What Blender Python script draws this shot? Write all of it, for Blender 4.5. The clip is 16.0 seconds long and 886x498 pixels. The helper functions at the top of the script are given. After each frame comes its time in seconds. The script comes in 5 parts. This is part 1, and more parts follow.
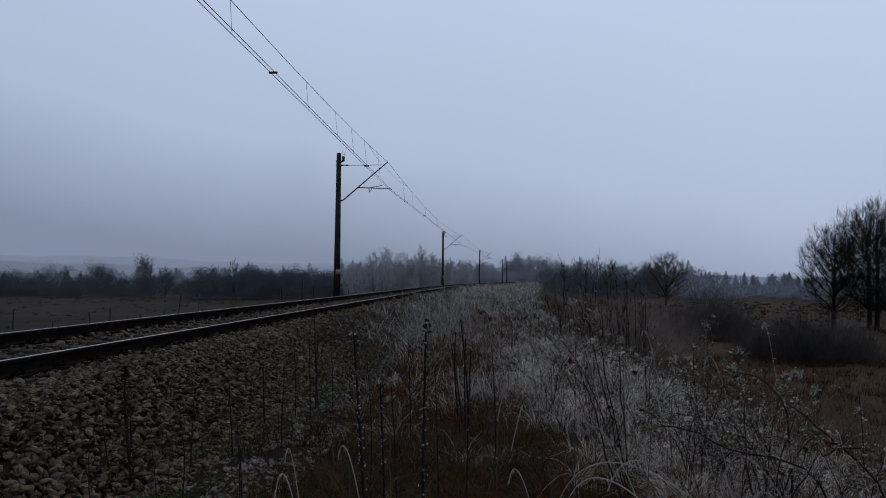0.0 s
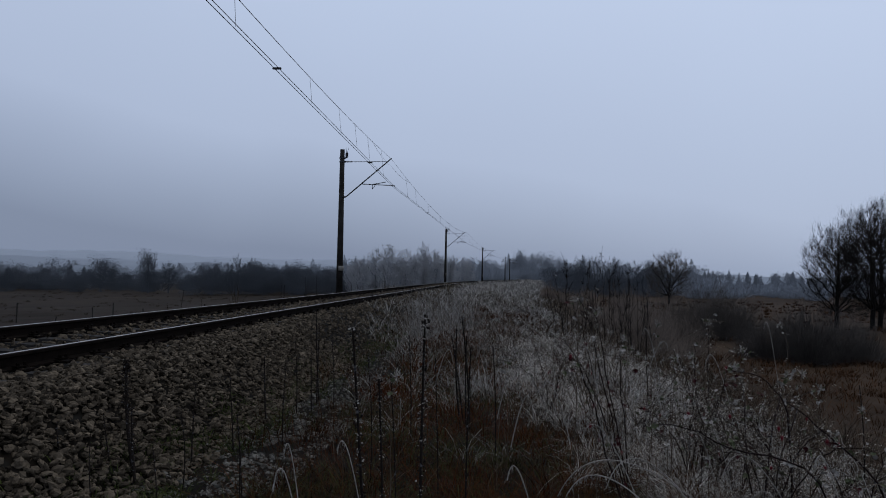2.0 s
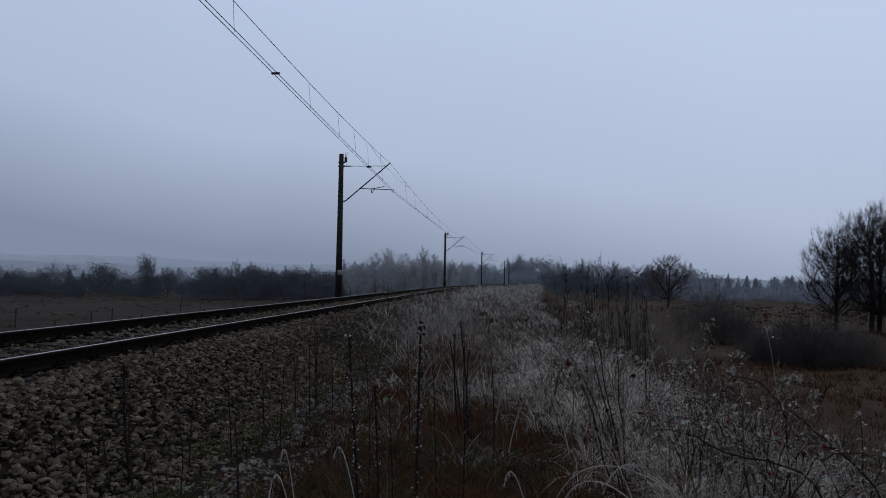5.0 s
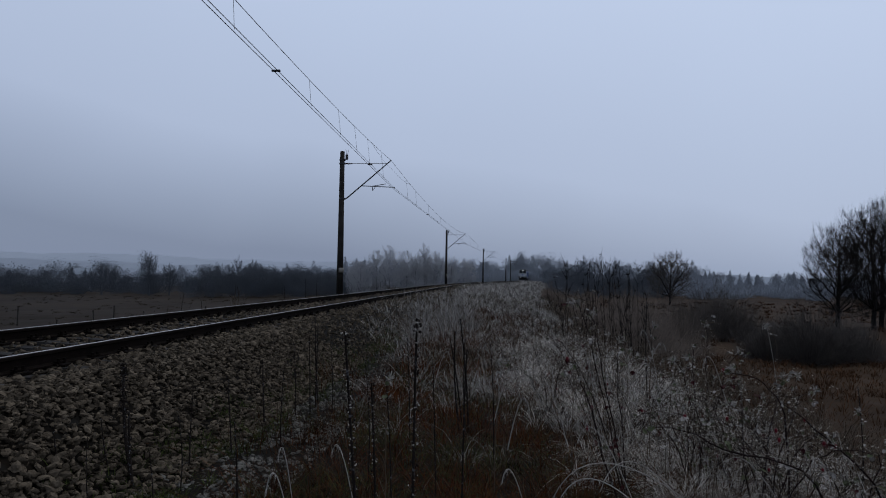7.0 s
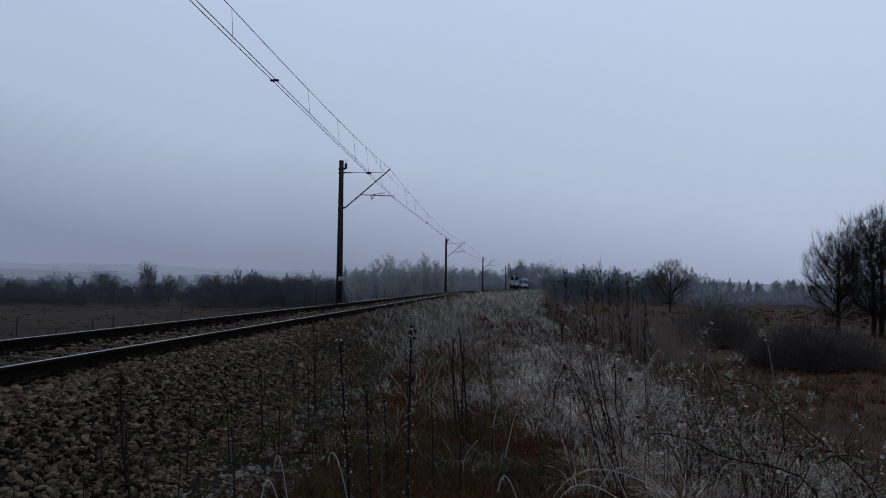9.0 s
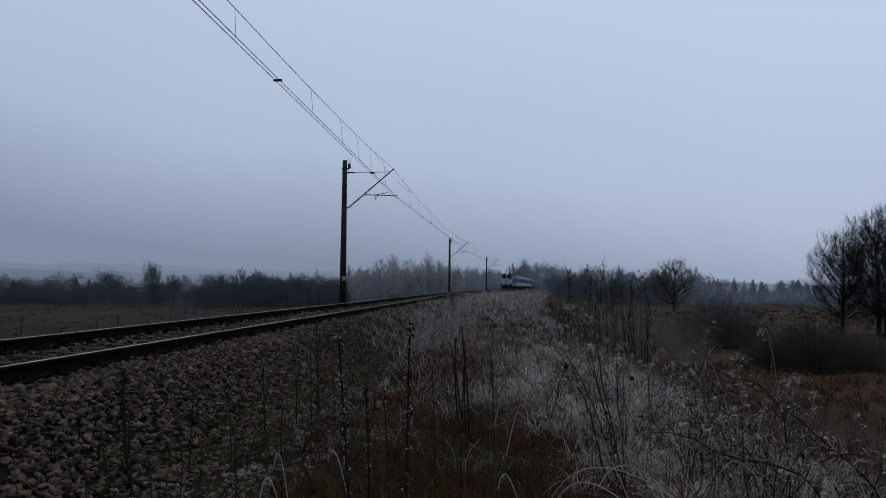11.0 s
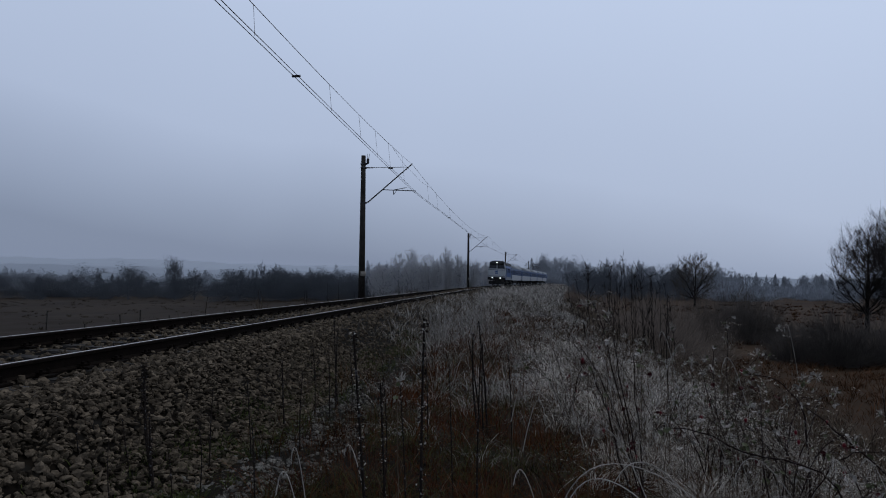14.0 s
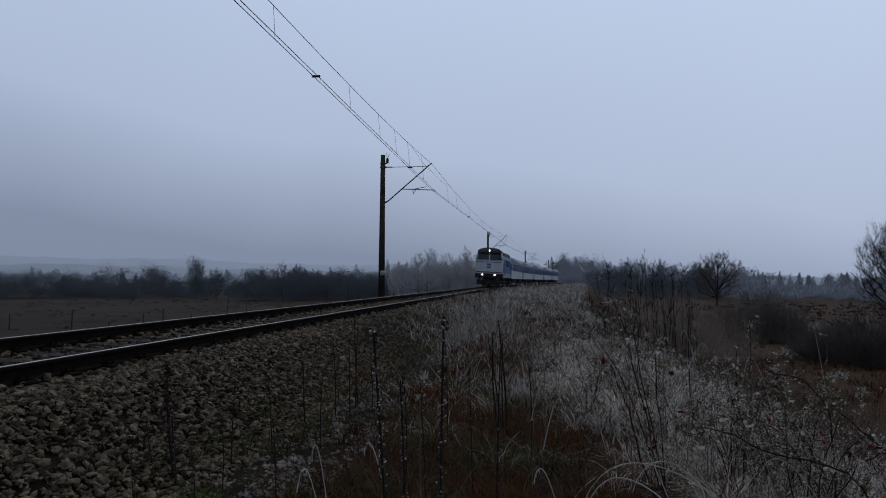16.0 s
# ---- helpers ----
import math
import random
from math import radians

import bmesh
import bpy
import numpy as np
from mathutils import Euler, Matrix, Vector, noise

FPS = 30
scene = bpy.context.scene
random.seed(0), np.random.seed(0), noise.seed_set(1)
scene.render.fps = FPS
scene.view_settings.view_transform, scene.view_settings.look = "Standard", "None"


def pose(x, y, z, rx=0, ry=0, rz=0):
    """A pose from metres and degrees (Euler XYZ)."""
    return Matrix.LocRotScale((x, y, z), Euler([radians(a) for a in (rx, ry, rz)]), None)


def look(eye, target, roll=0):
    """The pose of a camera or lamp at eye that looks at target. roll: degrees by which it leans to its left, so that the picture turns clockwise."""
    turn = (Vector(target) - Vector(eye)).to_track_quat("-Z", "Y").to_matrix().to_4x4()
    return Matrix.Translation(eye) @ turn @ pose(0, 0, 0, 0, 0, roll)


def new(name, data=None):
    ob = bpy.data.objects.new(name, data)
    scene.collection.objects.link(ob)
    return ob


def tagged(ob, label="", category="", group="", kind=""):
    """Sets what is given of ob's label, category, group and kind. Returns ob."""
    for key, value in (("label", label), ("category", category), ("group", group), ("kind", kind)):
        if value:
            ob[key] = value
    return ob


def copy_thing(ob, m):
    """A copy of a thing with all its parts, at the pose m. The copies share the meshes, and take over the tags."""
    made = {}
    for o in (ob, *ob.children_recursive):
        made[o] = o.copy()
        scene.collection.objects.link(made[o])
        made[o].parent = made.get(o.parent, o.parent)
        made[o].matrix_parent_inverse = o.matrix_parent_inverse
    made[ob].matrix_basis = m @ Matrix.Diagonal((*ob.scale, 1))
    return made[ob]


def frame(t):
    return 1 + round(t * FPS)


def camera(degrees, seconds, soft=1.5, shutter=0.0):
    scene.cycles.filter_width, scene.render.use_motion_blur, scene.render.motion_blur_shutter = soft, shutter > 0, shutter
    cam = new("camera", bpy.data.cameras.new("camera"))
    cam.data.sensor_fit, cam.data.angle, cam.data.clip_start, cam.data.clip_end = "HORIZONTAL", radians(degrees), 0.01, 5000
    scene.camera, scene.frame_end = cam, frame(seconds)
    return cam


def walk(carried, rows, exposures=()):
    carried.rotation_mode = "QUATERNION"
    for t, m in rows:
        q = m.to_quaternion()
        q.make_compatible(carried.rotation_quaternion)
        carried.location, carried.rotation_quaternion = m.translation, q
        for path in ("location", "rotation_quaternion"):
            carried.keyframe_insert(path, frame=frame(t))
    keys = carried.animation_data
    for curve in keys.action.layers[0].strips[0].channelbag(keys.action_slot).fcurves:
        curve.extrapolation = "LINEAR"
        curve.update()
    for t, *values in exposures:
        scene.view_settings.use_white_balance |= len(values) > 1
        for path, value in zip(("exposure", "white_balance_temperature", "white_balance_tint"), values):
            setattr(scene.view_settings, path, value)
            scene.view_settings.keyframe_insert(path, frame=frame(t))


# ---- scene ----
# World: the track runs along +y at the camera and bends to the right; z = 0 is the eye's height.
cam = camera(63.0, 16.0, soft=1.0)
PATH = [
    (0.0, -0.002, 0.004, -0.002, 3.630, 2.423, -0.193),
    (0.5, 0.003, 0.008, 0.003, 3.494, 2.301, -0.363),
    (1.0, 0.003, 0.007, -0.002, 3.718, 2.198, -0.594),
    (1.5, 0.013, 0.006, 0.000, 3.800, 2.052, -0.719),
    (2.0, 0.009, 0.007, -0.006, 3.851, 2.202, -0.627),
    (2.5, 0.009, 0.016, -0.004, 3.957, 2.206, -0.626),
    (3.0, 0.012, 0.008, 0.001, 3.896, 2.379, -0.735),
    (3.5, 0.011, 0.005, -0.003, 4.069, 2.619, -0.636),
    (4.0, 0.012, 0.002, 0.002, 3.911, 2.496, -0.527),
    (6.5, 0.035, 0.010, 0.000, 3.765, 2.586, -0.532),
    (7.0, 0.037, 0.011, 0.002, 3.922, 2.312, -0.443),
    (7.5, 0.040, 0.013, -0.000, 3.904, 2.471, -0.396),
    (8.0, 0.043, 0.005, -0.002, 4.146, 2.699, -0.263),
    (8.5, 0.049, 0.006, -0.007, 3.986, 2.811, -0.142),
    (9.0, 0.055, 0.005, -0.005, 3.905, 2.991, -0.178),
    (11.5, 0.077, 0.006, -0.014, 4.486, 2.981, -0.151),
    (12.0, 0.082, 0.003, -0.011, 5.146, 2.898, -0.106),
    (12.5, 0.077, 0.001, -0.011, 5.499, 2.857, -0.115),
    (13.0, 0.084, 0.005, -0.010, 5.416, 2.821, -0.073),
    (13.5, 0.088, 0.005, -0.008, 5.781, 2.670, -0.082),
    (14.0, 0.086, 0.006, -0.009, 5.694, 2.574, -0.161),
    (14.5, 0.079, 0.004, -0.009, 6.316, 2.905, -0.092),
    (15.0, 0.086, 0.001, -0.007, 6.509, 2.858, -0.110),
    (15.5, 0.083, 0.008, -0.009, 6.938, 2.515, -0.166),
    (16.0, 0.086, 0.008, -0.013, 7.250, 2.505, -0.077),
]
walk(cam, [(t, pose(x, y, z, 90 + p, r, w)) for t, x, y, z, w, p, r in PATH], [(0.0, 0.0), (16.0, 0.0)])

# ---------------------------------------------------------------- sky and light
SKY_TOP, SKY_ZENITH, SKY_MID, SKY_LOW = (0.17, 0.195, 0.24, 1), (0.48, 0.57, 0.75, 1), (0.398, 0.472, 0.630, 1), (0.206, 0.252, 0.356, 1)
SUN_EL, SUN_ROT = radians(58), radians(35)
world = bpy.data.worlds.new("overcast_sky")
scene.world = world
world.use_nodes = True
wn, wl = world.node_tree.nodes, world.node_tree.links
wn.clear()
w_out, w_add = wn.new("ShaderNodeOutputWorld"), wn.new("ShaderNodeAddShader")
w_sky, w_b1, w_b2 = wn.new("ShaderNodeTexSky"), wn.new("ShaderNodeBackground"), wn.new("ShaderNodeBackground")
w_sky.sky_type, w_sky.sun_disc, w_sky.sun_elevation, w_sky.sun_rotation = "NISHITA", False, SUN_EL, SUN_ROT
w_sky.dust_density, w_sky.air_density = 4.0, 1.0
w_b1.inputs[1].default_value = 0.006
w_co, w_sep, w_ramp = wn.new("ShaderNodeTexCoord"), wn.new("ShaderNodeSeparateXYZ"), wn.new("ShaderNodeValToRGB")
wl.new(w_co.outputs["Generated"], w_sep.inputs[0])
w_noise, w_mul, w_sum = wn.new("ShaderNodeTexNoise"), wn.new("ShaderNodeMath"), wn.new("ShaderNodeMath")
w_noise.inputs["Scale"].default_value, w_noise.inputs["Detail"].default_value = 2.2, 3
wl.new(w_co.outputs["Generated"], w_noise.inputs["Vector"])
w_mul.operation, w_mul.inputs[1].default_value = "MULTIPLY", 0.10
wl.new(w_noise.outputs["Fac"], w_mul.inputs[0])
# the cloud is thinner on the side where the sun stands (+x)
w_side, w_sum2 = wn.new("ShaderNodeMath"), wn.new("ShaderNodeMath")
w_side.operation, w_side.inputs[1].default_value = "MULTIPLY", 0.16
wl.new(w_sep.outputs["X"], w_side.inputs[0])
wl.new(w_sep.outputs["Z"], w_sum.inputs[0]), wl.new(w_mul.outputs[0], w_sum.inputs[1])
wl.new(w_sum.outputs[0], w_sum2.inputs[0]), wl.new(w_side.outputs[0], w_sum2.inputs[1])
wl.new(w_sum2.outputs[0], w_ramp.inputs[0])
els = w_ramp.color_ramp.elements
els[0].position, els[0].color = 0.03, SKY_LOW
els[1].position, els[1].color = 0.44, SKY_ZENITH
mid = els.new(0.19)
mid.color = SKY_MID
top = els.new(1.0)
top.color = SKY_TOP
wl.new(w_ramp.outputs[0], w_b2.inputs[0]), wl.new(w_sky.outputs[0], w_b1.inputs[0])
wl.new(w_b1.outputs[0], w_add.inputs[0]), wl.new(w_b2.outputs[0], w_add.inputs[1])
wl.new(w_add.outputs[0], w_out.inputs[0])
sun = new("sun", bpy.data.lights.new("sun", "SUN"))
sun.data.energy, sun.data.angle, sun.data.color = 0.7, radians(35), (0.95, 0.97, 1.0)
sun.matrix_world = look((math.sin(SUN_ROT) * 50, math.cos(SUN_ROT) * 50, math.tan(SUN_EL) * 50), (0, 0, 0))


# ---------------------------------------------------------------- materials
def material(name, c1, c2, scale=5.0, rough=0.85, metal=0.0, bump=0.3, detail=6, speck=None, speck_at=0.62, island=0.0, obj=0.0, spec=0.06, emit=None, soft=False):
    """Two tones mixed by noise at two scales, a third as specks, with relief and random value by piece."""
    m = bpy.data.materials.new(name)
    m.use_nodes = True
    n, l = m.node_tree.nodes, m.node_tree.links
    b = n["Principled BSDF"]
    co = n.new("ShaderNodeTexCoord")
    n1, n2 = n.new("ShaderNodeTexNoise"), n.new("ShaderNodeTexNoise")
    n1.inputs["Scale"].default_value, n1.inputs["Detail"].default_value = scale, detail
    n2.inputs["Scale"].default_value, n2.inputs["Detail"].default_value = scale * 7.3, 3
    ramp = n.new("ShaderNodeValToRGB")
    ramp.color_ramp.elements[0].position, ramp.color_ramp.elements[1].position = 0.32, 0.68
    ramp.color_ramp.elements[0].color, ramp.color_ramp.elements[1].color = (*c1, 1), (*c2, 1)
    mixn = n.new("ShaderNodeMath")
    mixn.operation = "MULTIPLY_ADD"
    mixn.inputs[1].default_value = 0.35
    half = n.new("ShaderNodeMath")
    half.operation, half.inputs[1].default_value = "MULTIPLY", 0.65
    for a in (n1, n2):
        l.new(co.outputs["Object"], a.inputs["Vector"])
    l.new(n1.outputs["Fac"], half.inputs[0])
    l.new(n2.outputs["Fac"], mixn.inputs[0]), l.new(half.outputs[0], mixn.inputs[2])
    l.new(mixn.outputs[0], ramp.inputs[0])
    colour = ramp.outputs[0]
    if speck:
        sp, sr = n.new("ShaderNodeTexNoise"), n.new("ShaderNodeValToRGB")
        sp.inputs["Scale"].default_value, sp.inputs["Detail"].default_value = scale * 3.1, 4
        l.new(co.outputs["Object"], sp.inputs["Vector"])
        sr.color_ramp.elements[0].position, sr.color_ramp.elements[1].position = speck_at - 0.06, speck_at + 0.06
        mx = n.new("ShaderNodeMixRGB")
        mx.inputs[2].default_value = (*speck, 1)
        l.new(sp.outputs["Fac"], sr.inputs[0]), l.new(sr.outputs[0], mx.inputs[0]), l.new(colour, mx.inputs[1])
        colour = mx.outputs[0]
    if island or obj:
        hsv, mr = n.new("ShaderNodeHueSaturation"), n.new("ShaderNodeMapRange")
        if island:
            src = n.new("ShaderNodeNewGeometry").outputs["Random Per Island"]
        else:
            src = n.new("ShaderNodeObjectInfo").outputs["Random"]
        k = island or obj
        mr.inputs["To Min"].default_value, mr.inputs["To Max"].default_value = 1 - k, 1 + k
        l.new(src, mr.inputs["Value"]), l.new(mr.outputs[0], hsv.inputs["Value"]), l.new(colour, hsv.inputs["Color"])
        colour = hsv.outputs[0]
    l.new(colour, b.inputs["Base Color"])
    b.inputs["Roughness"].default_value, b.inputs["Metallic"].default_value = rough, metal
    b.inputs["Specular IOR Level"].default_value = spec
    if bump:
        bp = n.new("ShaderNodeBump")
        bp.inputs["Strength"].default_value, bp.inputs["Distance"].default_value = bump, 0.02
        l.new(mixn.outputs[0], bp.inputs["Height"]), l.new(bp.outputs[0], b.inputs["Normal"])
    if soft:
        # many small leaves and needles taken as one soft mass: their normals lean upwards
        geo, ad, nr = n.new("ShaderNodeNewGeometry"), n.new("ShaderNodeVectorMath"), n.new("ShaderNodeVectorMath")
        sc = n.new("ShaderNodeVectorMath")
        sc.operation, sc.inputs["Scale"].default_value = "SCALE", 0.4
        ad.inputs[1].default_value = (0.0, -0.6, 1.0)
        nr.operation = "NORMALIZE"
        l.new(geo.outputs["Normal"], sc.inputs[0]), l.new(sc.outputs[0], ad.inputs[0]), l.new(ad.outputs[0], nr.inputs[0]), l.new(nr.outputs[0], b.inputs["Normal"])
    if emit:
        b.inputs["Emission Color"].default_value, b.inputs["Emission Strength"].default_value = (*emit[0], 1), emit[1]
    return m


# Soil colour taken near black to paint shade between stones and blades.
M_SOIL = material("soil_litter_and_gap_shade", (0.00252, 0.00189, 0.00126), (0.00924, 0.00672, 0.0042), 1.3, 0.95, bump=0.8, speck=(0.0126, 0.01176, 0.01008), speck_at=0.66)
M_BALLAST = material("ballast_stone", (0.031, 0.0235, 0.0160), (0.130, 0.1035, 0.0750), 9, 0.9, bump=0.6, obj=0.65, speck=(0.0125, 0.0095, 0.0066))
M_BALLAST_S = material("ballast_stone_heap", (0.031, 0.0235, 0.0160), (0.130, 0.1035, 0.0750), 9, 0.9, bump=0.6, island=0.65, speck=(0.0125, 0.0095, 0.0066))
M_GRIT = material("pale_gravel", (0.06041, 0.05691, 0.05069), (0.1726, 0.162, 0.1419), 14, 0.9, bump=0.4, island=0.5)
M_MOSS = material("moss", (0.01768, 0.02475, 0.006365), (0.06011, 0.07426, 0.02228), 6, 0.95, bump=0.7, island=0.5)
M_RAIL = material("rusty_rail_side", (0.0035, 0.0026, 0.0022), (0.011, 0.0076, 0.006), 8, 0.9, bump=0.3, spec=0.03)
M_RAILTOP = material("worn_rail_head", (0.27, 0.25, 0.24), (0.40, 0.37, 0.355), 12, 0.42, metal=0.9, bump=0.05)
M_SLEEPER = material("weathered_sleeper_wood", (0.012, 0.011, 0.01), (0.06, 0.055, 0.052), 5, 0.9, bump=0.7, obj=0.3)
M_POLE = material("stained_concrete", (0.0125, 0.0110, 0.0100), (0.0425, 0.0375, 0.0330), 2.5, 0.9, bump=0.4)
M_BAND = material("faded_white_paint", (0.1500, 0.1320, 0.1080), (0.3000, 0.2820, 0.2520), 12, 0.8)
M_STEEL = material("dark_galvanised_steel", (0.03, 0.03, 0.033), (0.07, 0.07, 0.075), 10, 0.6, metal=0.4, bump=0.1)
M_WIRE = material("dull_copper_wire", (0.018, 0.013, 0.013), (0.04, 0.028, 0.027), 10, 0.6, metal=0.3, bump=0.0)
M_INSUL = material("brown_porcelain", (0.03, 0.016, 0.012), (0.06, 0.03, 0.022), 10, 0.3, bump=0.0)
# Brown raised in tone: the mist before the scrub is in the colour.
M_SCRUB = material("mist_lightened_brown_scrub", (0.105, 0.082, 0.066), (0.20, 0.16, 0.132), 0.8, 0.95, bump=0.0, island=0.4, soft=True)
M_DRY = material("brown_dry_grass", (0.0100, 0.0042, 0.0012), (0.056, 0.0222, 0.0061), 2.5, 0.9, bump=0.0, island=0.65)
M_RUSSET = material("russet_dry_grass", (0.026, 0.0076, 0.0022), (0.092, 0.026, 0.0072), 2.5, 0.9, bump=0.0, island=0.5)
M_GREEN = material("dull_green_grass", (0.0170, 0.0195, 0.0055), (0.052, 0.055, 0.0185), 2.5, 0.9, bump=0.0, island=0.55)
M_FROST = material("frosted_grass", (0.165, 0.151, 0.136), (0.385, 0.358, 0.325), 5, 0.8, bump=0.0, island=0.6)
M_RIME = material("thick_hoarfrost", (0.42, 0.385, 0.335), (0.74, 0.68, 0.60), 30, 0.75, bump=0.0, island=0.4)
M_FADED = material("half_frosted_straw", (0.03194, 0.02202, 0.01441), (0.1214, 0.09567, 0.07204), 4, 0.85, bump=0.0, island=0.6)
M_STALK = material("dark_dead_stalk", (0.0096, 0.0072, 0.0060), (0.0270, 0.0204, 0.0168), 20, 0.9, bump=0.2, speck=(0.1320, 0.1320, 0.1380), speck_at=0.66)
M_CANE = material("bramble_cane", (0.01, 0.006, 0.005), (0.028, 0.017, 0.014), 16, 0.75, bump=0.1, speck=(0.16, 0.155, 0.15), speck_at=0.64)
M_LEAF = material("pale_green_leaf", (0.0504, 0.0588, 0.0252), (0.1092, 0.1176, 0.0672), 22, 0.75, bump=0.3, speck=(0.189, 0.1932, 0.1932))
M_REDLEAF = material("dark_red_leaf", (0.025, 0.007, 0.007), (0.065, 0.015, 0.016), 22, 0.7, bump=0.3, speck=(0.175, 0.165, 0.17), speck_at=0.68)
M_HIP = material("rose_hip", (0.08, 0.005, 0.008), (0.15, 0.011, 0.0175), 30, 0.5, bump=0.0, spec=0.2)
M_BARK = material("dark_bark", (0.0108, 0.0096, 0.0090), (0.0300, 0.0270, 0.0252), 6, 0.95, bump=0.6)
M_TWIG = material("bare_twigs", (0.0154, 0.0133, 0.0126), (0.0385, 0.0336, 0.0315), 4, 0.95, bump=0.0, island=0.35)
# Twig brown lightened to include the thin mist over the meadow.
M_THICKET = material("willow_thicket_twigs", (0.052, 0.045, 0.040), (0.125, 0.107, 0.094), 1.2, 0.95, bump=0.0, island=0.3, soft=True)
M_WILLOW = material("dark_willow_twigs", (0.042, 0.037, 0.034), (0.098, 0.085, 0.076), 1.2, 0.95, bump=0.0, island=0.3, soft=True)
M_MEADOW = material("sodden_meadow", (0.0155, 0.0115, 0.0085), (0.038, 0.028, 0.020), 0.06, 0.95, bump=0.6)
M_MARSH = material("russet_marsh", (0.023, 0.014, 0.0088), (0.056, 0.035, 0.020), 0.06, 0.95, bump=0.6)
M_REED = material("brown_meadow_grass", (0.028, 0.0145, 0.0078), (0.084, 0.042, 0.022), 0.25, 0.95, bump=0.0, island=0.5)
# The blue-grey base colour stands in for mist before these woods.
M_WOOD_NEAR = material("haze_tinted_scrub_wood", (0.070, 0.078, 0.091), (0.098, 0.107, 0.122), 0.05, 0.95, bump=0.0, island=0.04, soft=True)
# Rime colour, lightened further to carry the mist before the trees.
M_WOOD_PALE = material("rime_and_haze_grey_trees", (0.33, 0.33, 0.342), (0.47, 0.47, 0.485), 0.06, 0.95, bump=0.0, island=0.1, soft=True)
# Mist over the far woods is put into this pale blue-grey colour.
M_WOOD_FAR = material("haze_painted_far_wood", (0.225, 0.243, 0.275), (0.285, 0.306, 0.342), 0.03, 0.95, bump=0.0, island=0.04, soft=True)
# Fog is painted in: bluish base plus a faint glow, paler farther off.
M_HILL = material("fog_painted_hill", (0.13, 0.15, 0.18), (0.15, 0.17, 0.20), 0.004, 0.95, bump=0.0, emit=((0.55, 0.67, 0.92), 0.115))
M_HILL_PALE = material("fog_painted_pale_hill", (0.15, 0.17, 0.20), (0.17, 0.19, 0.22), 0.004, 0.95, bump=0.0, emit=((0.55, 0.67, 0.92), 0.175))
M_FALLOW = material("fallow_meadow_grass", (0.028, 0.023, 0.018), (0.058, 0.049, 0.037), 0.12, 0.95, bump=0.0, island=0.3, soft=True)
M_POST = material("grey_fence_wood", (0.02, 0.018, 0.017), (0.06, 0.055, 0.05), 8, 0.95, bump=0.4)


# ---------------------------------------------------------------- mesh helpers
def mesh_object(name, verts, faces, mat, smooth=False, loop=None):
    """Links a mesh from an (n, 3) array and an (m, k) face array."""
    verts, faces = np.asarray(verts, np.float32), np.asarray(faces, np.int32)
    me = bpy.data.meshes.new(name)
    me.vertices.add(len(verts))
    me.vertices.foreach_set("co", verts.ravel())
    k = faces.shape[1]
    me.loops.add(faces.size)
    me.loops.foreach_set("vertex_index", faces.ravel())
    me.polygons.add(len(faces))
    me.polygons.foreach_set("loop_start", np.arange(0, faces.size, k, dtype=np.int32))
    me.polygons.foreach_set("use_smooth", np.full(len(faces), smooth))
    me.update(calc_edges=True)
    me.materials.append(mat)
    return new(name, me)


def under(ob, parent, label=""):
    ob.parent = parent
    return tagged(ob, label) if label else ob


def part(name, bm, mat, parent, label="", smooth=False):
    """Links a bmesh as one mesh object under a thing or a part."""
    me = bpy.data.meshes.new(name)
    for f in bm.faces:
        f.smooth = smooth
    bm.to_mesh(me)
    bm.free()
    me.materials.append(mat)
    return under(new(name, me), parent, label)


def empty(name, m=None):
    ob = new(name)
    ob.empty_display_size = 0.2
    if m is not None:
        ob.matrix_basis = m
    return ob


def tubes(paths, radii, sides=3, cap=False):
    """Tapered tubes along (n, k, 3) paths with (n, k) radii: verts and quad faces."""
    p, r = np.asarray(paths, float), np.asarray(radii, float)
    n, k, _ = p.shape
    d = np.gradient(p, axis=1)
    d /= np.linalg.norm(d, axis=2, keepdims=True) + 1e-9
    ref = np.where(np.abs(d[..., 2:3]) > 0.9, np.array([1.0, 0, 0]), np.array([0, 0, 1.0]))
    u = np.cross(d, ref)
    u /= np.linalg.norm(u, axis=2, keepdims=True) + 1e-9
    v = np.cross(d, u)
    a = np.arange(sides) * 2 * np.pi / sides
    ring = u[:, :, None] * np.cos(a)[:, None] + v[:, :, None] * np.sin(a)[:, None]
    verts = (p[:, :, None] + ring * r[:, :, None, None]).reshape(-1, 3)
    i = np.arange(n)[:, None, None] * k * sides + np.arange(k - 1)[:, None] * sides
    s = np.arange(sides)
    a0, a1 = i + s, i + (s + 1) % sides
    faces = np.stack([a0, a1, a1 + sides, a0 + sides], -1).reshape(-1, 4)
    return verts, faces


def ribbons(paths, widths, side):
    """Flat blades along (n, k, 3) paths, (n, k) widths, lying along the (n, 3) side vectors."""
    p = np.asarray(paths, float)
    n, k, _ = p.shape
    off = side[:, None, :] * np.asarray(widths)[..., None] * 0.5
    verts = np.stack([p - off, p + off], 2).reshape(-1, 3)
    i = np.arange(n)[:, None] * k * 2 + np.arange(k - 1) * 2
    faces = np.stack([i, i + 1, i + 3, i + 2], -1).reshape(-1, 4)
    return verts, faces


def merge(parts):
    vs, fs, at = [], [], 0
    for v, f in parts:
        vs.append(v), fs.append(f + at)
        at += len(v)
    return np.concatenate(vs), np.concatenate(fs)


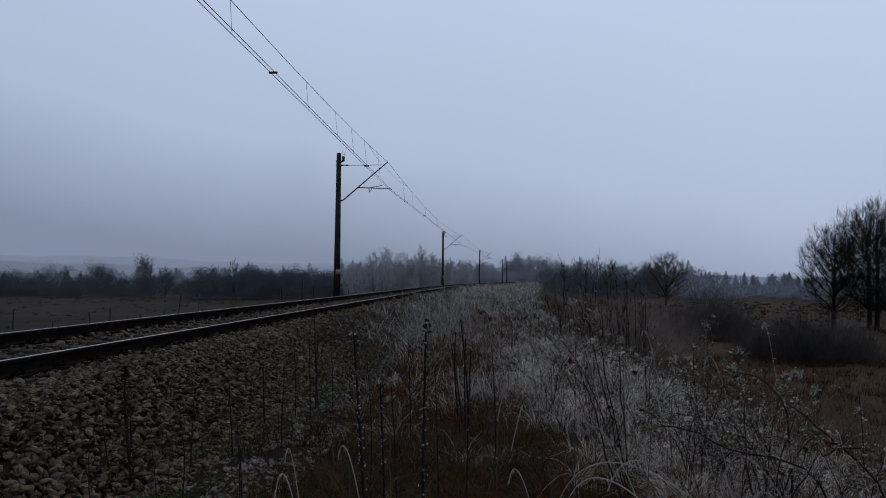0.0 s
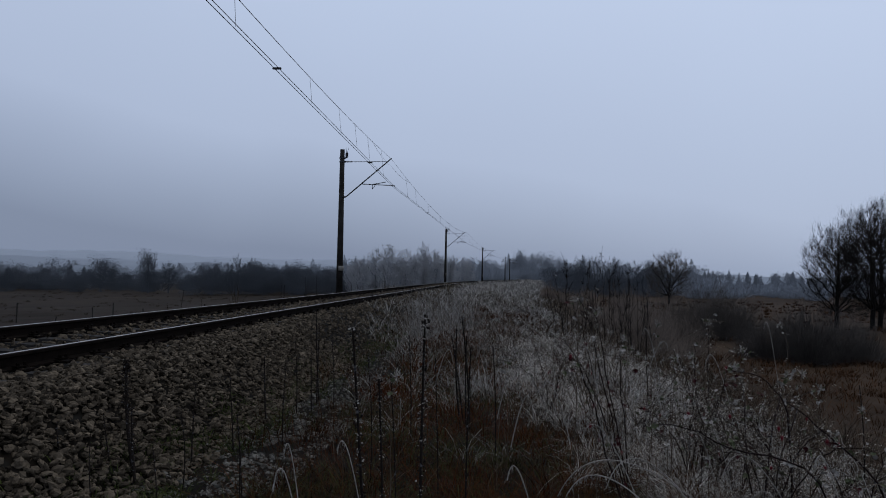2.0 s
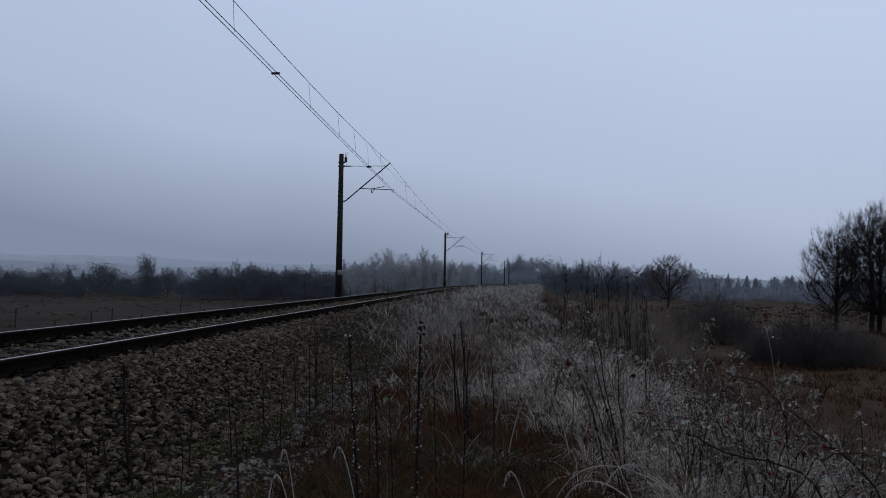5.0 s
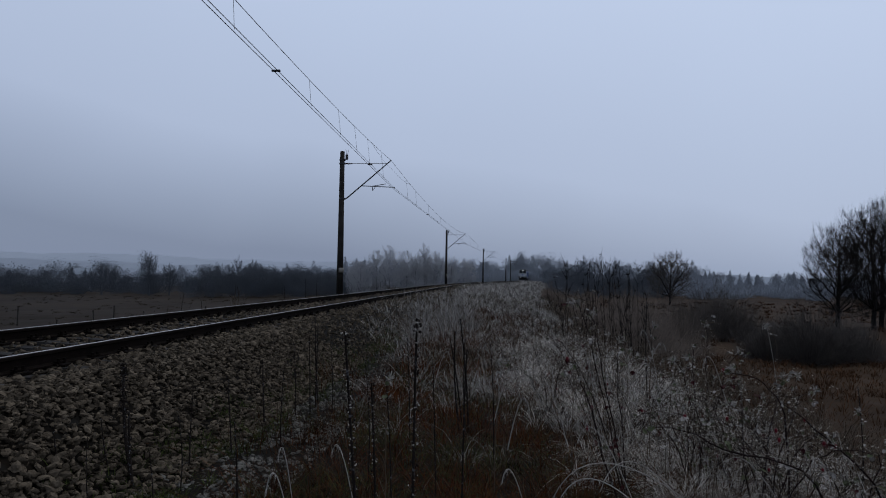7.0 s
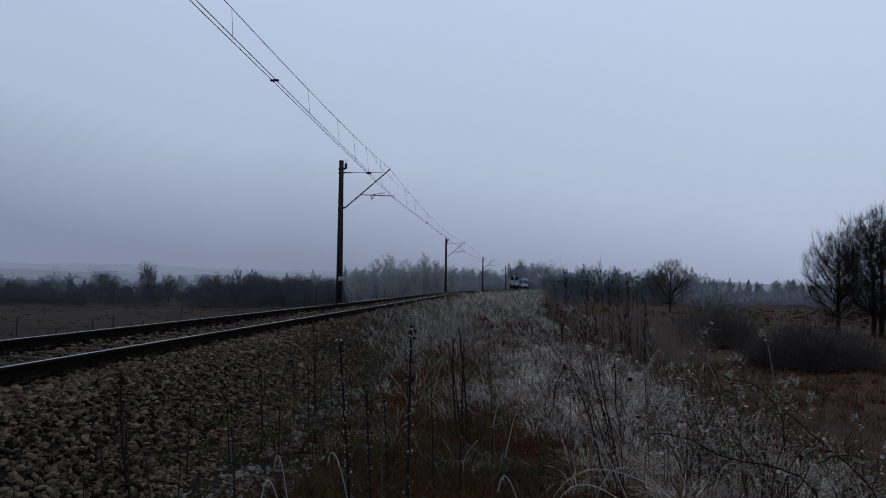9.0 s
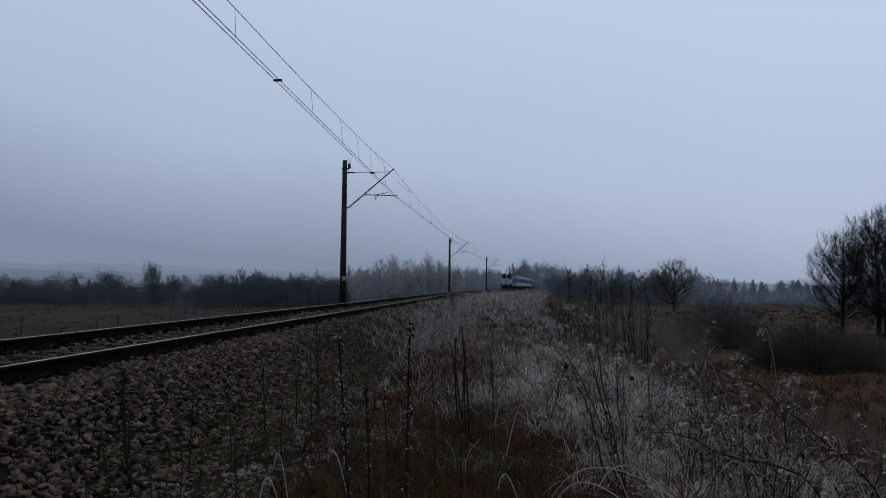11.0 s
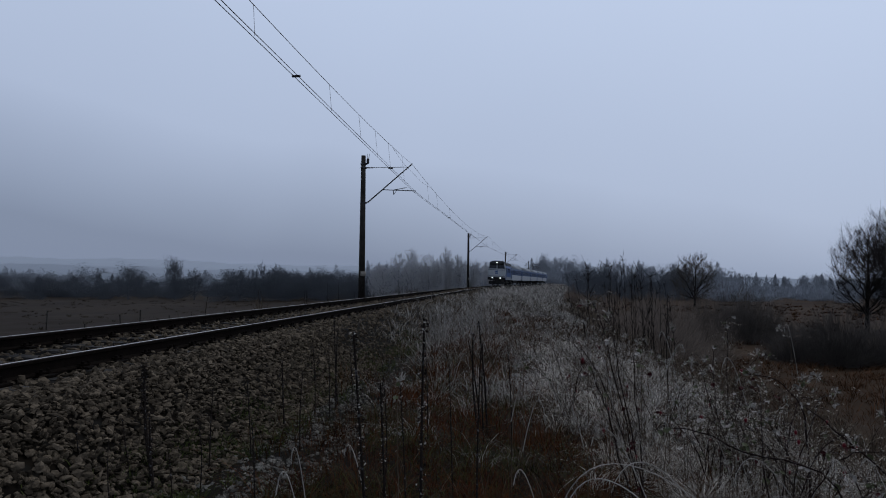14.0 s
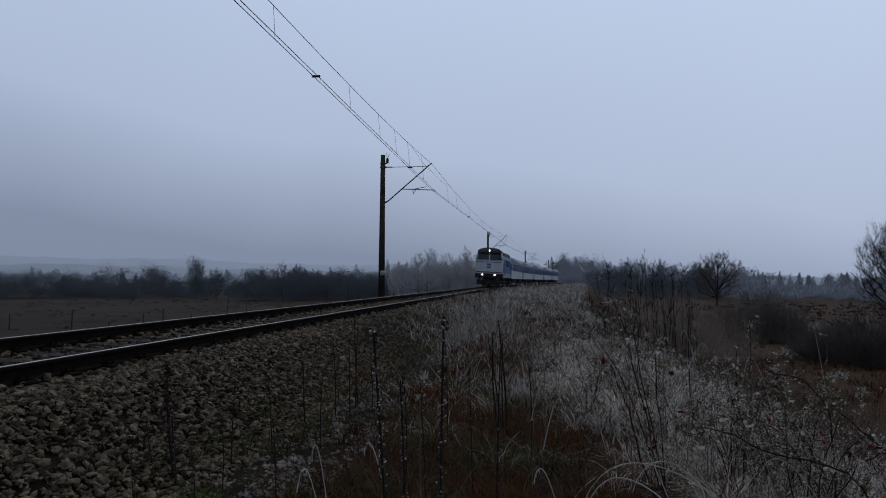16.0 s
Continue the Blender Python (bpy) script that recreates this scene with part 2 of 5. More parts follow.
def box(bm, x0, x1, y0, y1, z0, z1, bevel=0.0, m=None):
    made = bmesh.ops.create_cube(bm, size=1.0)["verts"]
    bmesh.ops.transform(bm, matrix=Matrix.Translation(((x0 + x1) / 2, (y0 + y1) / 2, (z0 + z1) / 2)) @ Matrix.Diagonal((x1 - x0, y1 - y0, z1 - z0, 1)), verts=made)
    if bevel:
        es = list({e for v in made for e in v.link_edges})
        made = bmesh.ops.bevel(bm, geom=es, offset=bevel, segments=2, affect="EDGES")["verts"]
    if m is not None:
        bmesh.ops.transform(bm, matrix=m, verts=list(made))
    return made


def rod(bm, a, b, r0, r1=None, sides=8):
    """A tapered rod from a to b."""
    a, b = Vector(a), Vector(b)
    d = b - a
    made = bmesh.ops.create_cone(bm, cap_ends=True, segments=sides, radius1=r0, radius2=r0 if r1 is None else r1, depth=d.length)["verts"]
    bmesh.ops.transform(bm, matrix=Matrix.Translation((a + b) / 2) @ d.to_track_quat("Z", "Y").to_matrix().to_4x4(), verts=made)
    return made


# ---------------------------------------------------------------- the line of the track and the ground
RAIL_Z, CANT, HALF, TRACK_X = -0.73, 0.07, 0.752, -5.06
BEND_0, BEND_1, BEND_SLOPE = 54.0, 163.0, 0.098


def track_x(y):
    """The track's middle: straight, a long bend to the right, straight again."""
    y = np.asarray(y, float)
    k = BEND_SLOPE / (BEND_1 - BEND_0)
    t = np.clip(y - BEND_0, 0, BEND_1 - BEND_0)
    return TRACK_X + 0.5 * k * t * t + BEND_SLOPE * np.clip(y - BEND_1, 0, None)


def heading(y):
    return math.atan(float(track_x(y + 0.5) - track_x(y - 0.5)))


def rail_z(s):
    """Height of the rails' plane at s to the right of the middle: the left rail stands higher."""
    return RAIL_Z + CANT * (HALF - s) / (2 * HALF)


def bumps(x, y, size, seed=0.0):
    """Smooth cheap unevenness, about -1 to 1."""
    a = np.sin(x / size * 1.7 + seed) * np.cos(y / size * 1.3 - seed * 2)
    b = np.sin(x / size * 3.9 - y / size * 2.3 + seed * 3) * 0.5
    return (a + b + np.sin(y / size * 5.1 + x / size * 0.7 + seed) * 0.3) / 1.6


def ground_z(x, y):
    x, y = np.asarray(x, float), np.asarray(y, float)
    s = x - track_x(y)
    prof_s = [-400, -60, -22, -14, -5.0, -4.0, -2.6, -1.75, -1.3, 1.3, 1.7, 2.5, 2.9, 3.6, 5.0, 6.4, 8.0, 15.5, 24, 60, 400]
    prof_z = [-6.0, -4.6, -4.3, -4.2, -1.75, -1.6, -1.45, -0.92, -0.86, -0.92, -0.98, -1.5, -1.55, -1.57, -1.6, -1.65, -2.0, -4.6, -5.0, -5.2, -7.0]
    z = np.interp(s, prof_s, prof_z)
    rough = np.interp(np.abs(s), [2.6, 5, 9, 20, 60], [0.0, 0.03, 0.12, 0.15, 0.3])
    return z + rough * bumps(x, y, 2.3, 1.0)


# ---------------------------------------------------------------- ground
def grid_lines(fine0, fine1, step, far, grow=1.16):
    a = list(np.arange(fine0, fine1, step))
    d = step
    while a[-1] < far:
        d *= grow
        a.append(a[-1] + d)
    d = step
    while a[0] > -far:
        d *= grow
        a.insert(0, a[0] - d)
    return np.array(a)


def build_ground():
    s, y = grid_lines(-9, 17, 0.28, 3200, 1.16), grid_lines(-4, 40, 0.5, 3200, 1.11)
    S, Y = np.meshgrid(s, y)
    fade = np.clip((600 - np.abs(Y)) / 500, 0, 1)
    X = S + track_x(np.clip(Y, -4000, 700)) * fade + TRACK_X * (1 - fade)
    Z = ground_z(X, np.clip(Y, -4000, 600))
    far = np.hypot(X, Y)
    Z = np.where(far > 500, np.minimum(Z, -5.0), Z) - np.clip(far - 900, 0, None) * 0.004
    n, k = S.shape
    i = np.arange(n - 1)[:, None] * k + np.arange(k - 1)
    faces = np.stack([i, i + 1, i + 1 + k, i + k], -1).reshape(-1, 4)
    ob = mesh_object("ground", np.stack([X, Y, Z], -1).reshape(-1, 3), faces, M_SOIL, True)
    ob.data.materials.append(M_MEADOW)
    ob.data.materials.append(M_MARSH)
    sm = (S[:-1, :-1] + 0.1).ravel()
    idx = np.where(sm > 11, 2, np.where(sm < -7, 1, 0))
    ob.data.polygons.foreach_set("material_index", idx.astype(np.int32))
    tagged(ob, "embankment soil darkened for gap shade, and brown sodden meadows around", "ground", kind="structure")


build_ground()


# ---------------------------------------------------------------- the track
def swept(name, section, s0, y_list, mat, parent, label="", smooth=False):
    """A profile of (s, z) points swept along the track at s0 to the right of its middle."""
    ys = np.asarray(y_list, float)
    cx = track_x(ys)
    sl = (track_x(ys + 0.5) - track_x(ys - 0.5))
    verts = []
    for ds, z in section:
        s = s0 + ds
        nx = 1 / np.sqrt(1 + sl * sl)
        verts.append(np.stack([cx + s * nx, ys - s * sl * nx, np.full(len(ys), rail_z(s0) + z)], -1))
    v = np.stack(verts, 1).reshape(-1, 3)
    k, n = len(section), len(ys)
    i = np.arange(n - 1)[:, None] * k + np.arange(k)
    j = np.arange(n - 1)[:, None] * k + (np.arange(k) + 1) % k
    f = np.stack([i, j, j + k, i + k], -1).reshape(-1, 4)
    return under(mesh_object(name, v, f, mat, smooth), parent, label)


def build_track():
    track = tagged(empty("railway_track"), "single railway track with rusty rails on weathered sleepers", "railway track", kind="structure")
    ys = np.concatenate([np.arange(-40, 40, 4.0), np.arange(40, 620, 5.0)])
    side = [(-0.018, -0.0035), (-0.036, -0.012), (-0.036, -0.035), (-0.010, -0.050), (-0.009, -0.125), (-0.066, -0.142), (-0.066, -0.155),
            (0.066, -0.155), (0.066, -0.142), (0.009, -0.125), (0.010, -0.050), (0.036, -0.035), (0.036, -0.012), (0.018, -0.0035)]
    head = [(-0.018, -0.0030), (-0.013, 0.0), (0.013, 0.0), (0.018, -0.0030)]
    for s0 in (-HALF, HALF):
        rail = swept("rail", side, s0, ys, M_RAIL, track, "rust-brown steel rail")
        swept("rail_head", head, s0, ys, M_RAILTOP, rail, "polished running surface")
    bm = bmesh.new()
    box(bm, -1.25, 1.25, -0.125, 0.125, -0.315, -0.160, 0.012)
    me_s = bpy.data.meshes.new("sleeper")
    bm.to_mesh(me_s)
    bm.free()
    me_s.materials.append(M_SLEEPER)
    bm = bmesh.new()
    for sx in (-1, 1):
        box(bm, sx * 0.115 - 0.075, sx * 0.115 + 0.075, -0.09, 0.09, -0.160, -0.135, 0.006)
        rod(bm, (sx * 0.10, -0.05, -0.135), (sx * 0.10, -0.05, -0.085), 0.016, sides=6)
        rod(bm, (sx * 0.10, 0.05, -0.135), (sx * 0.10, 0.05, -0.085), 0.016, sides=6)
        box(bm, sx * 0.085 - 0.03, sx * 0.085 + 0.03, -0.075, 0.075, -0.125, -0.112, 0.004)
    me_f = bpy.data.meshes.new("fastening")
    bm.to_mesh(me_f)
    bm.free()
    me_f.materials.append(M_RAIL)
    rnd = random.Random(4)
    lean = math.degrees(math.atan(CANT / (2 * HALF)))
    for i in range(260):
        y = -3.0 + i * 0.62
        if y > 158:
            break
        m = pose(float(track_x(y)), y, RAIL_Z + CANT / 2 + rnd.uniform(-0.004, 0.004), 0, lean, -math.degrees(heading(y)) + rnd.uniform(-0.6, 0.6))
        ob = under(new("sleeper", me_s), track)
        ob.matrix_basis = m
        if y < 60:
            for s0 in (-HALF, HALF):
                f = under(new("fastening", me_f), ob)
                f.matrix_basis = pose(s0, 0, 0)


build_track()


# ---------------------------------------------------------------- overhead line
def build_mast(y, dx):
    """A round concrete mast left of the track with its cantilever; heights above the eye's level."""
    base = float(ground_z(track_x(y) + dx - 2.74, y))
    mast = empty("catenary_mast", pose(float(track_x(y)) + dx, y, 0, 0, 0, -math.degrees(heading(y))))
    px = -2.74
    bm = bmesh.new()
    rod(bm, (px - 0.06, 0, base - 0.3), (px, 0, 6.56), 0.185, 0.118, 16)
    part("pole", bm, M_POLE, mast, "dark stained round concrete pole", True)
    bm = bmesh.new()
    rod(bm, (px - 0.012, 0, 0.26), (px - 0.011, 0, 0.50), 0.176, 0.174, 16)
    part("painted_band", bm, M_BAND, mast, "faded white painted band", True)
    bm = bmesh.new()
    rod(bm, (px + 0.26, 0, 4.12), (-0.16, 0, 6.10), 0.035, 0.03)
    rod(bm, (px + 0.10, 0, 4.08), (px + 0.26, 0, 4.12), 0.028)
    part("cantilever_tube", bm, M_STEEL, mast)
    bm = bmesh.new()
    rod(bm, (px + 0.55, 0, 5.92), (-0.42, 0, 5.93), 0.014)
    part("tie_rod", bm, M_STEEL, mast)
    for a, b in (((px + 0.12, 0, 5.92), (px + 0.55, 0, 5.92)), ((px + 0.10, 0, 4.06), (px + 0.30, 0, 4.135))):
        bm = bmesh.new()
        a, b = Vector(a), Vector(b)
        rod(bm, a, b, 0.022)
        for i in range(5):
            c = a.lerp(b, 0.18 + i * 0.15)
            rod(bm, c, a.lerp(b, 0.18 + i * 0.15 + 0.05), 0.052, 0.03, 10)
        part("insulator", bm, M_INSUL, mast, "brown ribbed insulator")
    for z in (5.92, 6.12, 4.08):
        bm = bmesh.new()
        rod(bm, (px, 0, z - 0.04), (px, 0, z + 0.04), 0.152, 0.152, 14)
        box(bm, px + 0.08, px + 0.20, -0.05, 0.05, z - 0.035, z + 0.035, 0.008)
        part("clamp", bm, M_STEEL, mast)
    bm = bmesh.new()
    rod(bm, (-1.72, 0, 4.76), (0.0, 0, 4.68), 0.022)
    rod(bm, (-1.20, 0, 4.73), (-0.45, 0, 4.86), 0.018)
    rod(bm, (-1.15, 0, 4.72), (-1.13, 0, 4.50), 0.018)
    rod(bm, (-1.13, 0, 4.50), (-0.98, 0, 4.72), 0.014)
    part("registration_arm", bm, M_STEEL, mast)
    bm = bmesh.new()
    rod(bm, (0.0, 0, 4.70), (0.03, 0, 4.60), 0.02, 0.014)
    part("steady_clip", bm, M_STEEL, mast)
    bm = bmesh.new()
    box(bm, px + 0.17, px + 0.30, -0.08, 0.08, 6.12, 6.40, 0.03)
    rod(bm, (px + 0.22, 0, 6.38), (px + 0.18, 0.02, 6.68), 0.012, 0.008)
    rod(bm, (px + 0.26, 0, 6.38), (px + 0.33, 0, 6.66), 0.012, 0.008)
    part("surge_arrester", bm, M_STEEL, mast, "small dark arrester with two horns")
    return tagged(mast, "dark concrete railway mast with steel cantilever beside the track", "mast", group="masts along the track")


MASTS = [-24.0, 37.0, 98.0, 160.0, 228.0, 250.0]
STAGGER = dict(zip(MASTS, (0.70, 0.0, 0.7, 0.7, 0.3, 0.1)))
for my in MASTS[1:]:
    build_mast(my, STAGGER[my])


def span(y, sag):
    """Along a span: place (x, z) of the carrier (sag True) or contact wire."""
    i = max(j for j, m in enumerate(MASTS[:-1]) if m <= y or j == 0)
    a, b = MASTS[i], MASTS[i + 1]
    f = (y - a) / (b - a)
    off = STAGGER[a] * (1 - f) + STAGGER[b] * f
    L = (b - a) / 61.0
    if sag:
        return float(track_x(a) * (1 - f) + track_x(b) * f) + off * 1.3 - 0.16, 6.06 - 3.4 * f * (1 - f) * L * L
    return float(track_x(a) * (1 - f) + track_x(b) * f) + off, 4.60


def build_wires():
    line = tagged(empty("overhead_line"), "thin dark overhead wires with droppers above the track", "overhead wires")
    ys = np.linspace(-24, 249.9, 190)
    for name, sag, dx in (("carrier_wire", True, 0.0), ("contact_wire", False, -0.05), ("contact_wire", False, 0.05)):
        p = [(span(y, sag)[0] + dx, y, span(y, sag)[1]) for y in ys]
        v, f = tubes([p], [[0.0082 if sag else 0.0082] * len(p)], 5)
        under(mesh_object(name, v, f, M_WIRE), line)
    for a, b in zip(MASTS[:-1], MASTS[1:]):
        offs = [b - 18, b - 14, b - 11, b - 8, b - 4, a + 5, a + 9] + list(np.arange(a + 16, b - 20, 4.2 if a < 0 else 9.0))
        for y in offs:
            if y < 5 or y > 165:
                continue
            (x1, z1), (x0, z0) = span(y, True), span(y, False)
            v, f = tubes([[(x0, y, z0), (x1, y + 0.12, z1)]], [[0.0045, 0.0045]], 4)
            under(mesh_object("dropper", v, f, M_WIRE), line)
    for y in (15.7, 9.0, 29.0, 52.0, 70.0):
        bm = bmesh.new()
        x, z = span(y, False)
        box(bm, x - 0.10, x + 0.10, y - 0.02, y + 0.02, z - 0.02, z + 0.03, 0.008)
        part("wire_clamp", bm, M_STEEL, line)
    # the stitch wire that hangs round each support
    for my in MASTS[1:4]:
        yy = np.linspace(my - 7, my + 7, 15)
        p = []
        for y in yy:
            x, z = span(y, True)
            p.append((x + 0.02, y, z - 0.42 * (1 - ((y - my) / 7) ** 2)))
        v, f = tubes([p], [[0.006] * len(p)], 4)
        under(mesh_object("stitch_wire", v, f, M_WIRE), line)


build_wires()
# ---------------------------------------------------------------- ballast and gravel
rng = np.random.default_rng(7)


def rock_shape(seed, flat=0.6):
    """A small worn broken stone, about 1 across."""
    r = np.random.default_rng(seed)
    bm = bmesh.new()
    bmesh.ops.create_icosphere(bm, subdivisions=1, radius=0.5)
    bm.verts.index_update()
    v = np.array([a.co[:] for a in bm.verts])
    f = np.array([[a.index for a in b.verts] for b in bm.faces])
    bm.free()
    # knock a few flat broken faces into it
    for i in range(4):
        d = r.normal(0, 1, 3)
        d /= np.linalg.norm(d)
        h = r.uniform(0.26, 0.40)
        v -= np.clip(v @ d - h, 0, None)[:, None] * d
    v += r.normal(0, 0.035, v.shape)
    v *= np.array([r.uniform(1.05, 1.5), r.uniform(0.75, 1.05), flat * r.uniform(0.75, 1.25)])
    return v, f


ROCKS = [rock_shape(i) for i in range(14)]


def spins(n, tilt, r):
    """n rotations: any turn about z, with a random tilt."""
    a, b, c = r.uniform(0, 2 * np.pi, n), r.normal(0, tilt, n), r.normal(0, tilt, n)
    ca, sa, cb, sb, cc, sc = np.cos(a), np.sin(a), np.cos(b), np.sin(b), np.cos(c), np.sin(c)
    z0, z1 = np.zeros(n), np.ones(n)
    rz = np.stack([ca, -sa, z0, sa, ca, z0, z0, z0, z1], -1).reshape(-1, 3, 3)
    rx = np.stack([z1, z0, z0, z0, cb, -sb, z0, sb, cb], -1).reshape(-1, 3, 3)
    ry = np.stack([cc, z0, sc, z0, z1, z0, -sc, z0, cc], -1).reshape(-1, 3, 3)
    return rz @ rx @ ry


def stone_heap(name, places, sizes, mat, parent, label="", tilt=0.5):
    parts_, n = [], len(places)
    rot, which = spins(n, tilt, rng), rng.integers(0, len(ROCKS), n)
    for k, (v, f) in enumerate(ROCKS):
        i = np.where(which == k)[0]
        vv = np.einsum("nij,vj->nvi", rot[i], v) * sizes[i, None, None] + places[i, None, :]
        ff = f[None] + (np.arange(len(i)) * len(v))[:, None, None]
        parts_.append((vv.reshape(-1, 3), ff.reshape(-1, 3)))
    v, f = merge(parts_)
    ob = under(mesh_object(name, v, f, mat), parent, label)
    return tagged(ob, kind="stuff")


def log_y(n, y0, y1):
    return np.exp(rng.uniform(np.log(y0), np.log(y1), n))


def bed_points(n, s0, s1, y0, y1, lift=0.0, log=True):
    y = log_y(n, y0, y1) if log else rng.uniform(y0, y1, n)
    s = rng.uniform(s0, s1, n)
    x = track_x(y) + s
    return np.stack([x, y, ground_z(x, y) + lift], -1)


def build_ballast():
    bed = tagged(empty("ballast_bed"), "brown-grey crushed stone ballast heaped along the rails", "ballast", kind="structure")
    # nearest stones, one by one
    meshes = []
    for v, f in ROCKS:
        me = bpy.data.meshes.new("stone")
        me.from_pydata(v.tolist(), [], f.tolist())
        me.materials.append(M_BALLAST)
        meshes.append(me)
    near = bed_points(295, 1.62, 2.6, 4.0, 6.6, 0.016, False)
    for p in near:
        ob = under(new("stone", meshes[rng.integers(0, len(meshes))]), bed)
        ob.matrix_basis = Matrix.Translation(Vector(p)) @ Euler((rng.normal(0, 0.5), rng.normal(0, 0.5), rng.uniform(0, 6.28))).to_matrix().to_4x4() @ Matrix.Scale(float(rng.uniform(0.042, 0.088)), 4)
    pts = [bed_points(12500, 1.2, 2.80, 3.4, 13, 0.010, False), bed_points(6500, 1.2, 2.75, 13, 48, 0.012), bed_points(1500, 1.3, 2.6, 48, 110, 0.02)]
    for a in pts:
        a[:, 2] += rng.uniform(-0.035, 0.028, len(a))
    p = np.concatenate(pts)
    size = rng.gamma(7, 0.0072, len(p)).clip(0.026, 0.10) * np.interp(p[:, 1], [5, 15, 60, 110], [1, 1.05, 1.7, 2.6])
    stone_heap("stones", p, size, M_BALLAST_S, bed)
    p = np.concatenate([bed_points(5600, -1.3, 1.3, 5, 30, 0.0, False), bed_points(2600, -1.3, 1.3, 30, 100, 0.0)])
    s = p[:, 0] - track_x(p[:, 1])
    p[:, 2] = np.vectorize(rail_z)(s) - 0.172 + rng.uniform(-0.025, 0.03, len(p))
    size = rng.gamma(9, 0.0075, len(p)).clip(0.035, 0.12) * np.interp(p[:, 1], [5, 30, 100], [1, 1.2, 2.4])
    stone_heap("stones", p, size, M_BALLAST_S, bed)
    # shoulder heaped over the sleepers' ends
    p = np.concatenate([bed_points(1500, 0.86, 1.4, 4, 16, 0.0, False), bed_points(900, 0.86, 1.4, 16, 50, 0.0)])
    s = p[:, 0] - track_x(p[:, 1])
    p[:, 2] = rail_z(s) - 0.165 + rng.uniform(-0.03, 0.025, len(p))
    keep = bumps(p[:, 0] * 0.4, p[:, 1], 1.1, 2.0) > -0.45
    stone_heap("stones", p[keep], rng.gamma(8, 0.0075, int(keep.sum())).clip(0.03, 0.10), M_BALLAST_S, bed)
    p = bed_points(1300, 1.3, 2.6, -5, 3.5, 0.01, False)
    stone_heap("stones", p, rng.uniform(0.04, 0.10, len(p)), M_BALLAST_S, bed)
    p = bed_points(1000, -2.0, -1.3, 8, 60, 0.01)
    stone_heap("stones", p, np.full(len(p), 0.10), M_BALLAST_S, bed)
    path = tagged(empty("gravel_path"), "narrow strip of pale grey gravel beside the ballast", "gravel", kind="structure")
    p = np.concatenate([bed_points(5200, 2.6, 3.6, 3.3, 11, 0.003, False), bed_points(1700, 2.6, 3.4, 11, 24, 0.005)])
    keep = bumps(p[:, 0], p[:, 1], 0.35, 4.0) + rng.normal(0, 0.2, len(p)) > -0.3
    p = p[keep]
    size = rng.gamma(4, 0.0075, len(p)).clip(0.012, 0.07)
    stone_heap("pebbles", p, size, M_GRIT, path)


build_ballast()


# ---------------------------------------------------------------- grass
def blades(n_or_xy, h, lean, droop, width, k=4, z=None, phi=None):
    """Blades on the ground at the given (n, 2) places: height, lean and droop arrays. Returns verts, faces."""
    xy = np.asarray(n_or_xy, float)
    n = len(xy)
    phi = rng.uniform(0, 2 * np.pi, n) if phi is None else phi
    dirv = np.stack([np.cos(phi), np.sin(phi)], -1)
    t = np.linspace(0, 1, k)[None, :]
    out = h[:, None] * (lean[:, None] * t + droop[:, None] * t ** 2.2)
    up = h[:, None] * (t - (0.55 * droop[:, None] ** 2) * t ** 3)
    base = ground_z(xy[:, 0], xy[:, 1]) - 0.02 if z is None else z
    p = np.stack([xy[:, :1] + dirv[:, :1] * out, xy[:, 1:] + dirv[:, 1:] * out, base[:, None] + up], -1)
    w = width[:, None] * (1 - 0.85 * t ** 1.5)
    turn = phi + np.pi / 2 + rng.normal(0, 0.5, n)
    side = np.stack([np.cos(turn), np.sin(turn), np.zeros(n)], -1)
    return ribbons(p, w, side)


def field(name, n, xs, ys, hs, mat, label, droop=(0.2, 0.9), width=0.006, lean=0.25, patch=None, k=4, by_s=False, grow=0.0007, category="grass", tuft=16, frost=0, spread=1.0):
    """Grass strewn over xs by ys, thinner with distance; patch: (size, seed, threshold) leaves gaps."""
    m = max(n // tuft, 1)
    y = log_y(m, *ys)
    x = rng.uniform(xs[0], xs[1], m) + ((track_x(y) - TRACK_X) if not by_s else track_x(y))
    if patch:
        keep = bumps(x, y, patch[0], patch[1]) + rng.normal(0, 0.2, m) > patch[2]
        x, y = x[keep], y[keep]
    if frost:
        keep = frost * (x - frost_edge(y) + 0.22 * bumps(x, y, 0.5, 3.3)) > rng.normal(0, 0.10, len(x))
        x, y = x[keep], y[keep]
    tall = np.repeat(rng.uniform(0.55, 1.12, len(x)) * (1 + 0.22 * bumps(x, y, 0.8, 2.0)), tuft)
    x, y = np.repeat(x, tuft), np.repeat(y, tuft)
    n = len(x)
    phi, r = rng.uniform(0, 2 * np.pi, n), np.abs(rng.normal(0, 1, n)) * (0.045 + 0.10 * hs[1] + 0.003 * y) * spread
    x, y = x + np.cos(phi) * r, y + np.sin(phi) * r
    h = rng.uniform(hs[0], hs[1], n) * tall
    d = rng.uniform(droop[0], droop[1], n)
    w = np.maximum(width * rng.uniform(0.6, 1.4, n), grow * y)
    v, f = blades(np.stack([x, y], -1), h, np.abs(rng.normal(0, lean, n)), d, w, k, phi=phi + rng.normal(0, 0.5, n))
    return tagged(mesh_object(name, v, f, mat), label, category, kind="stuff")


def frost_edge(y):
    """x of the border where the brown strip gives way to the frosted bank."""
    return np.interp(y, [2.5, 4.0, 5.0, 6.0, 8.0, 12.0, 18.0, 30.0], [2.1, 1.65, 1.3, 0.9, 0.5, 0.1, -0.3, -0.7]) + track_x(y) - TRACK_X


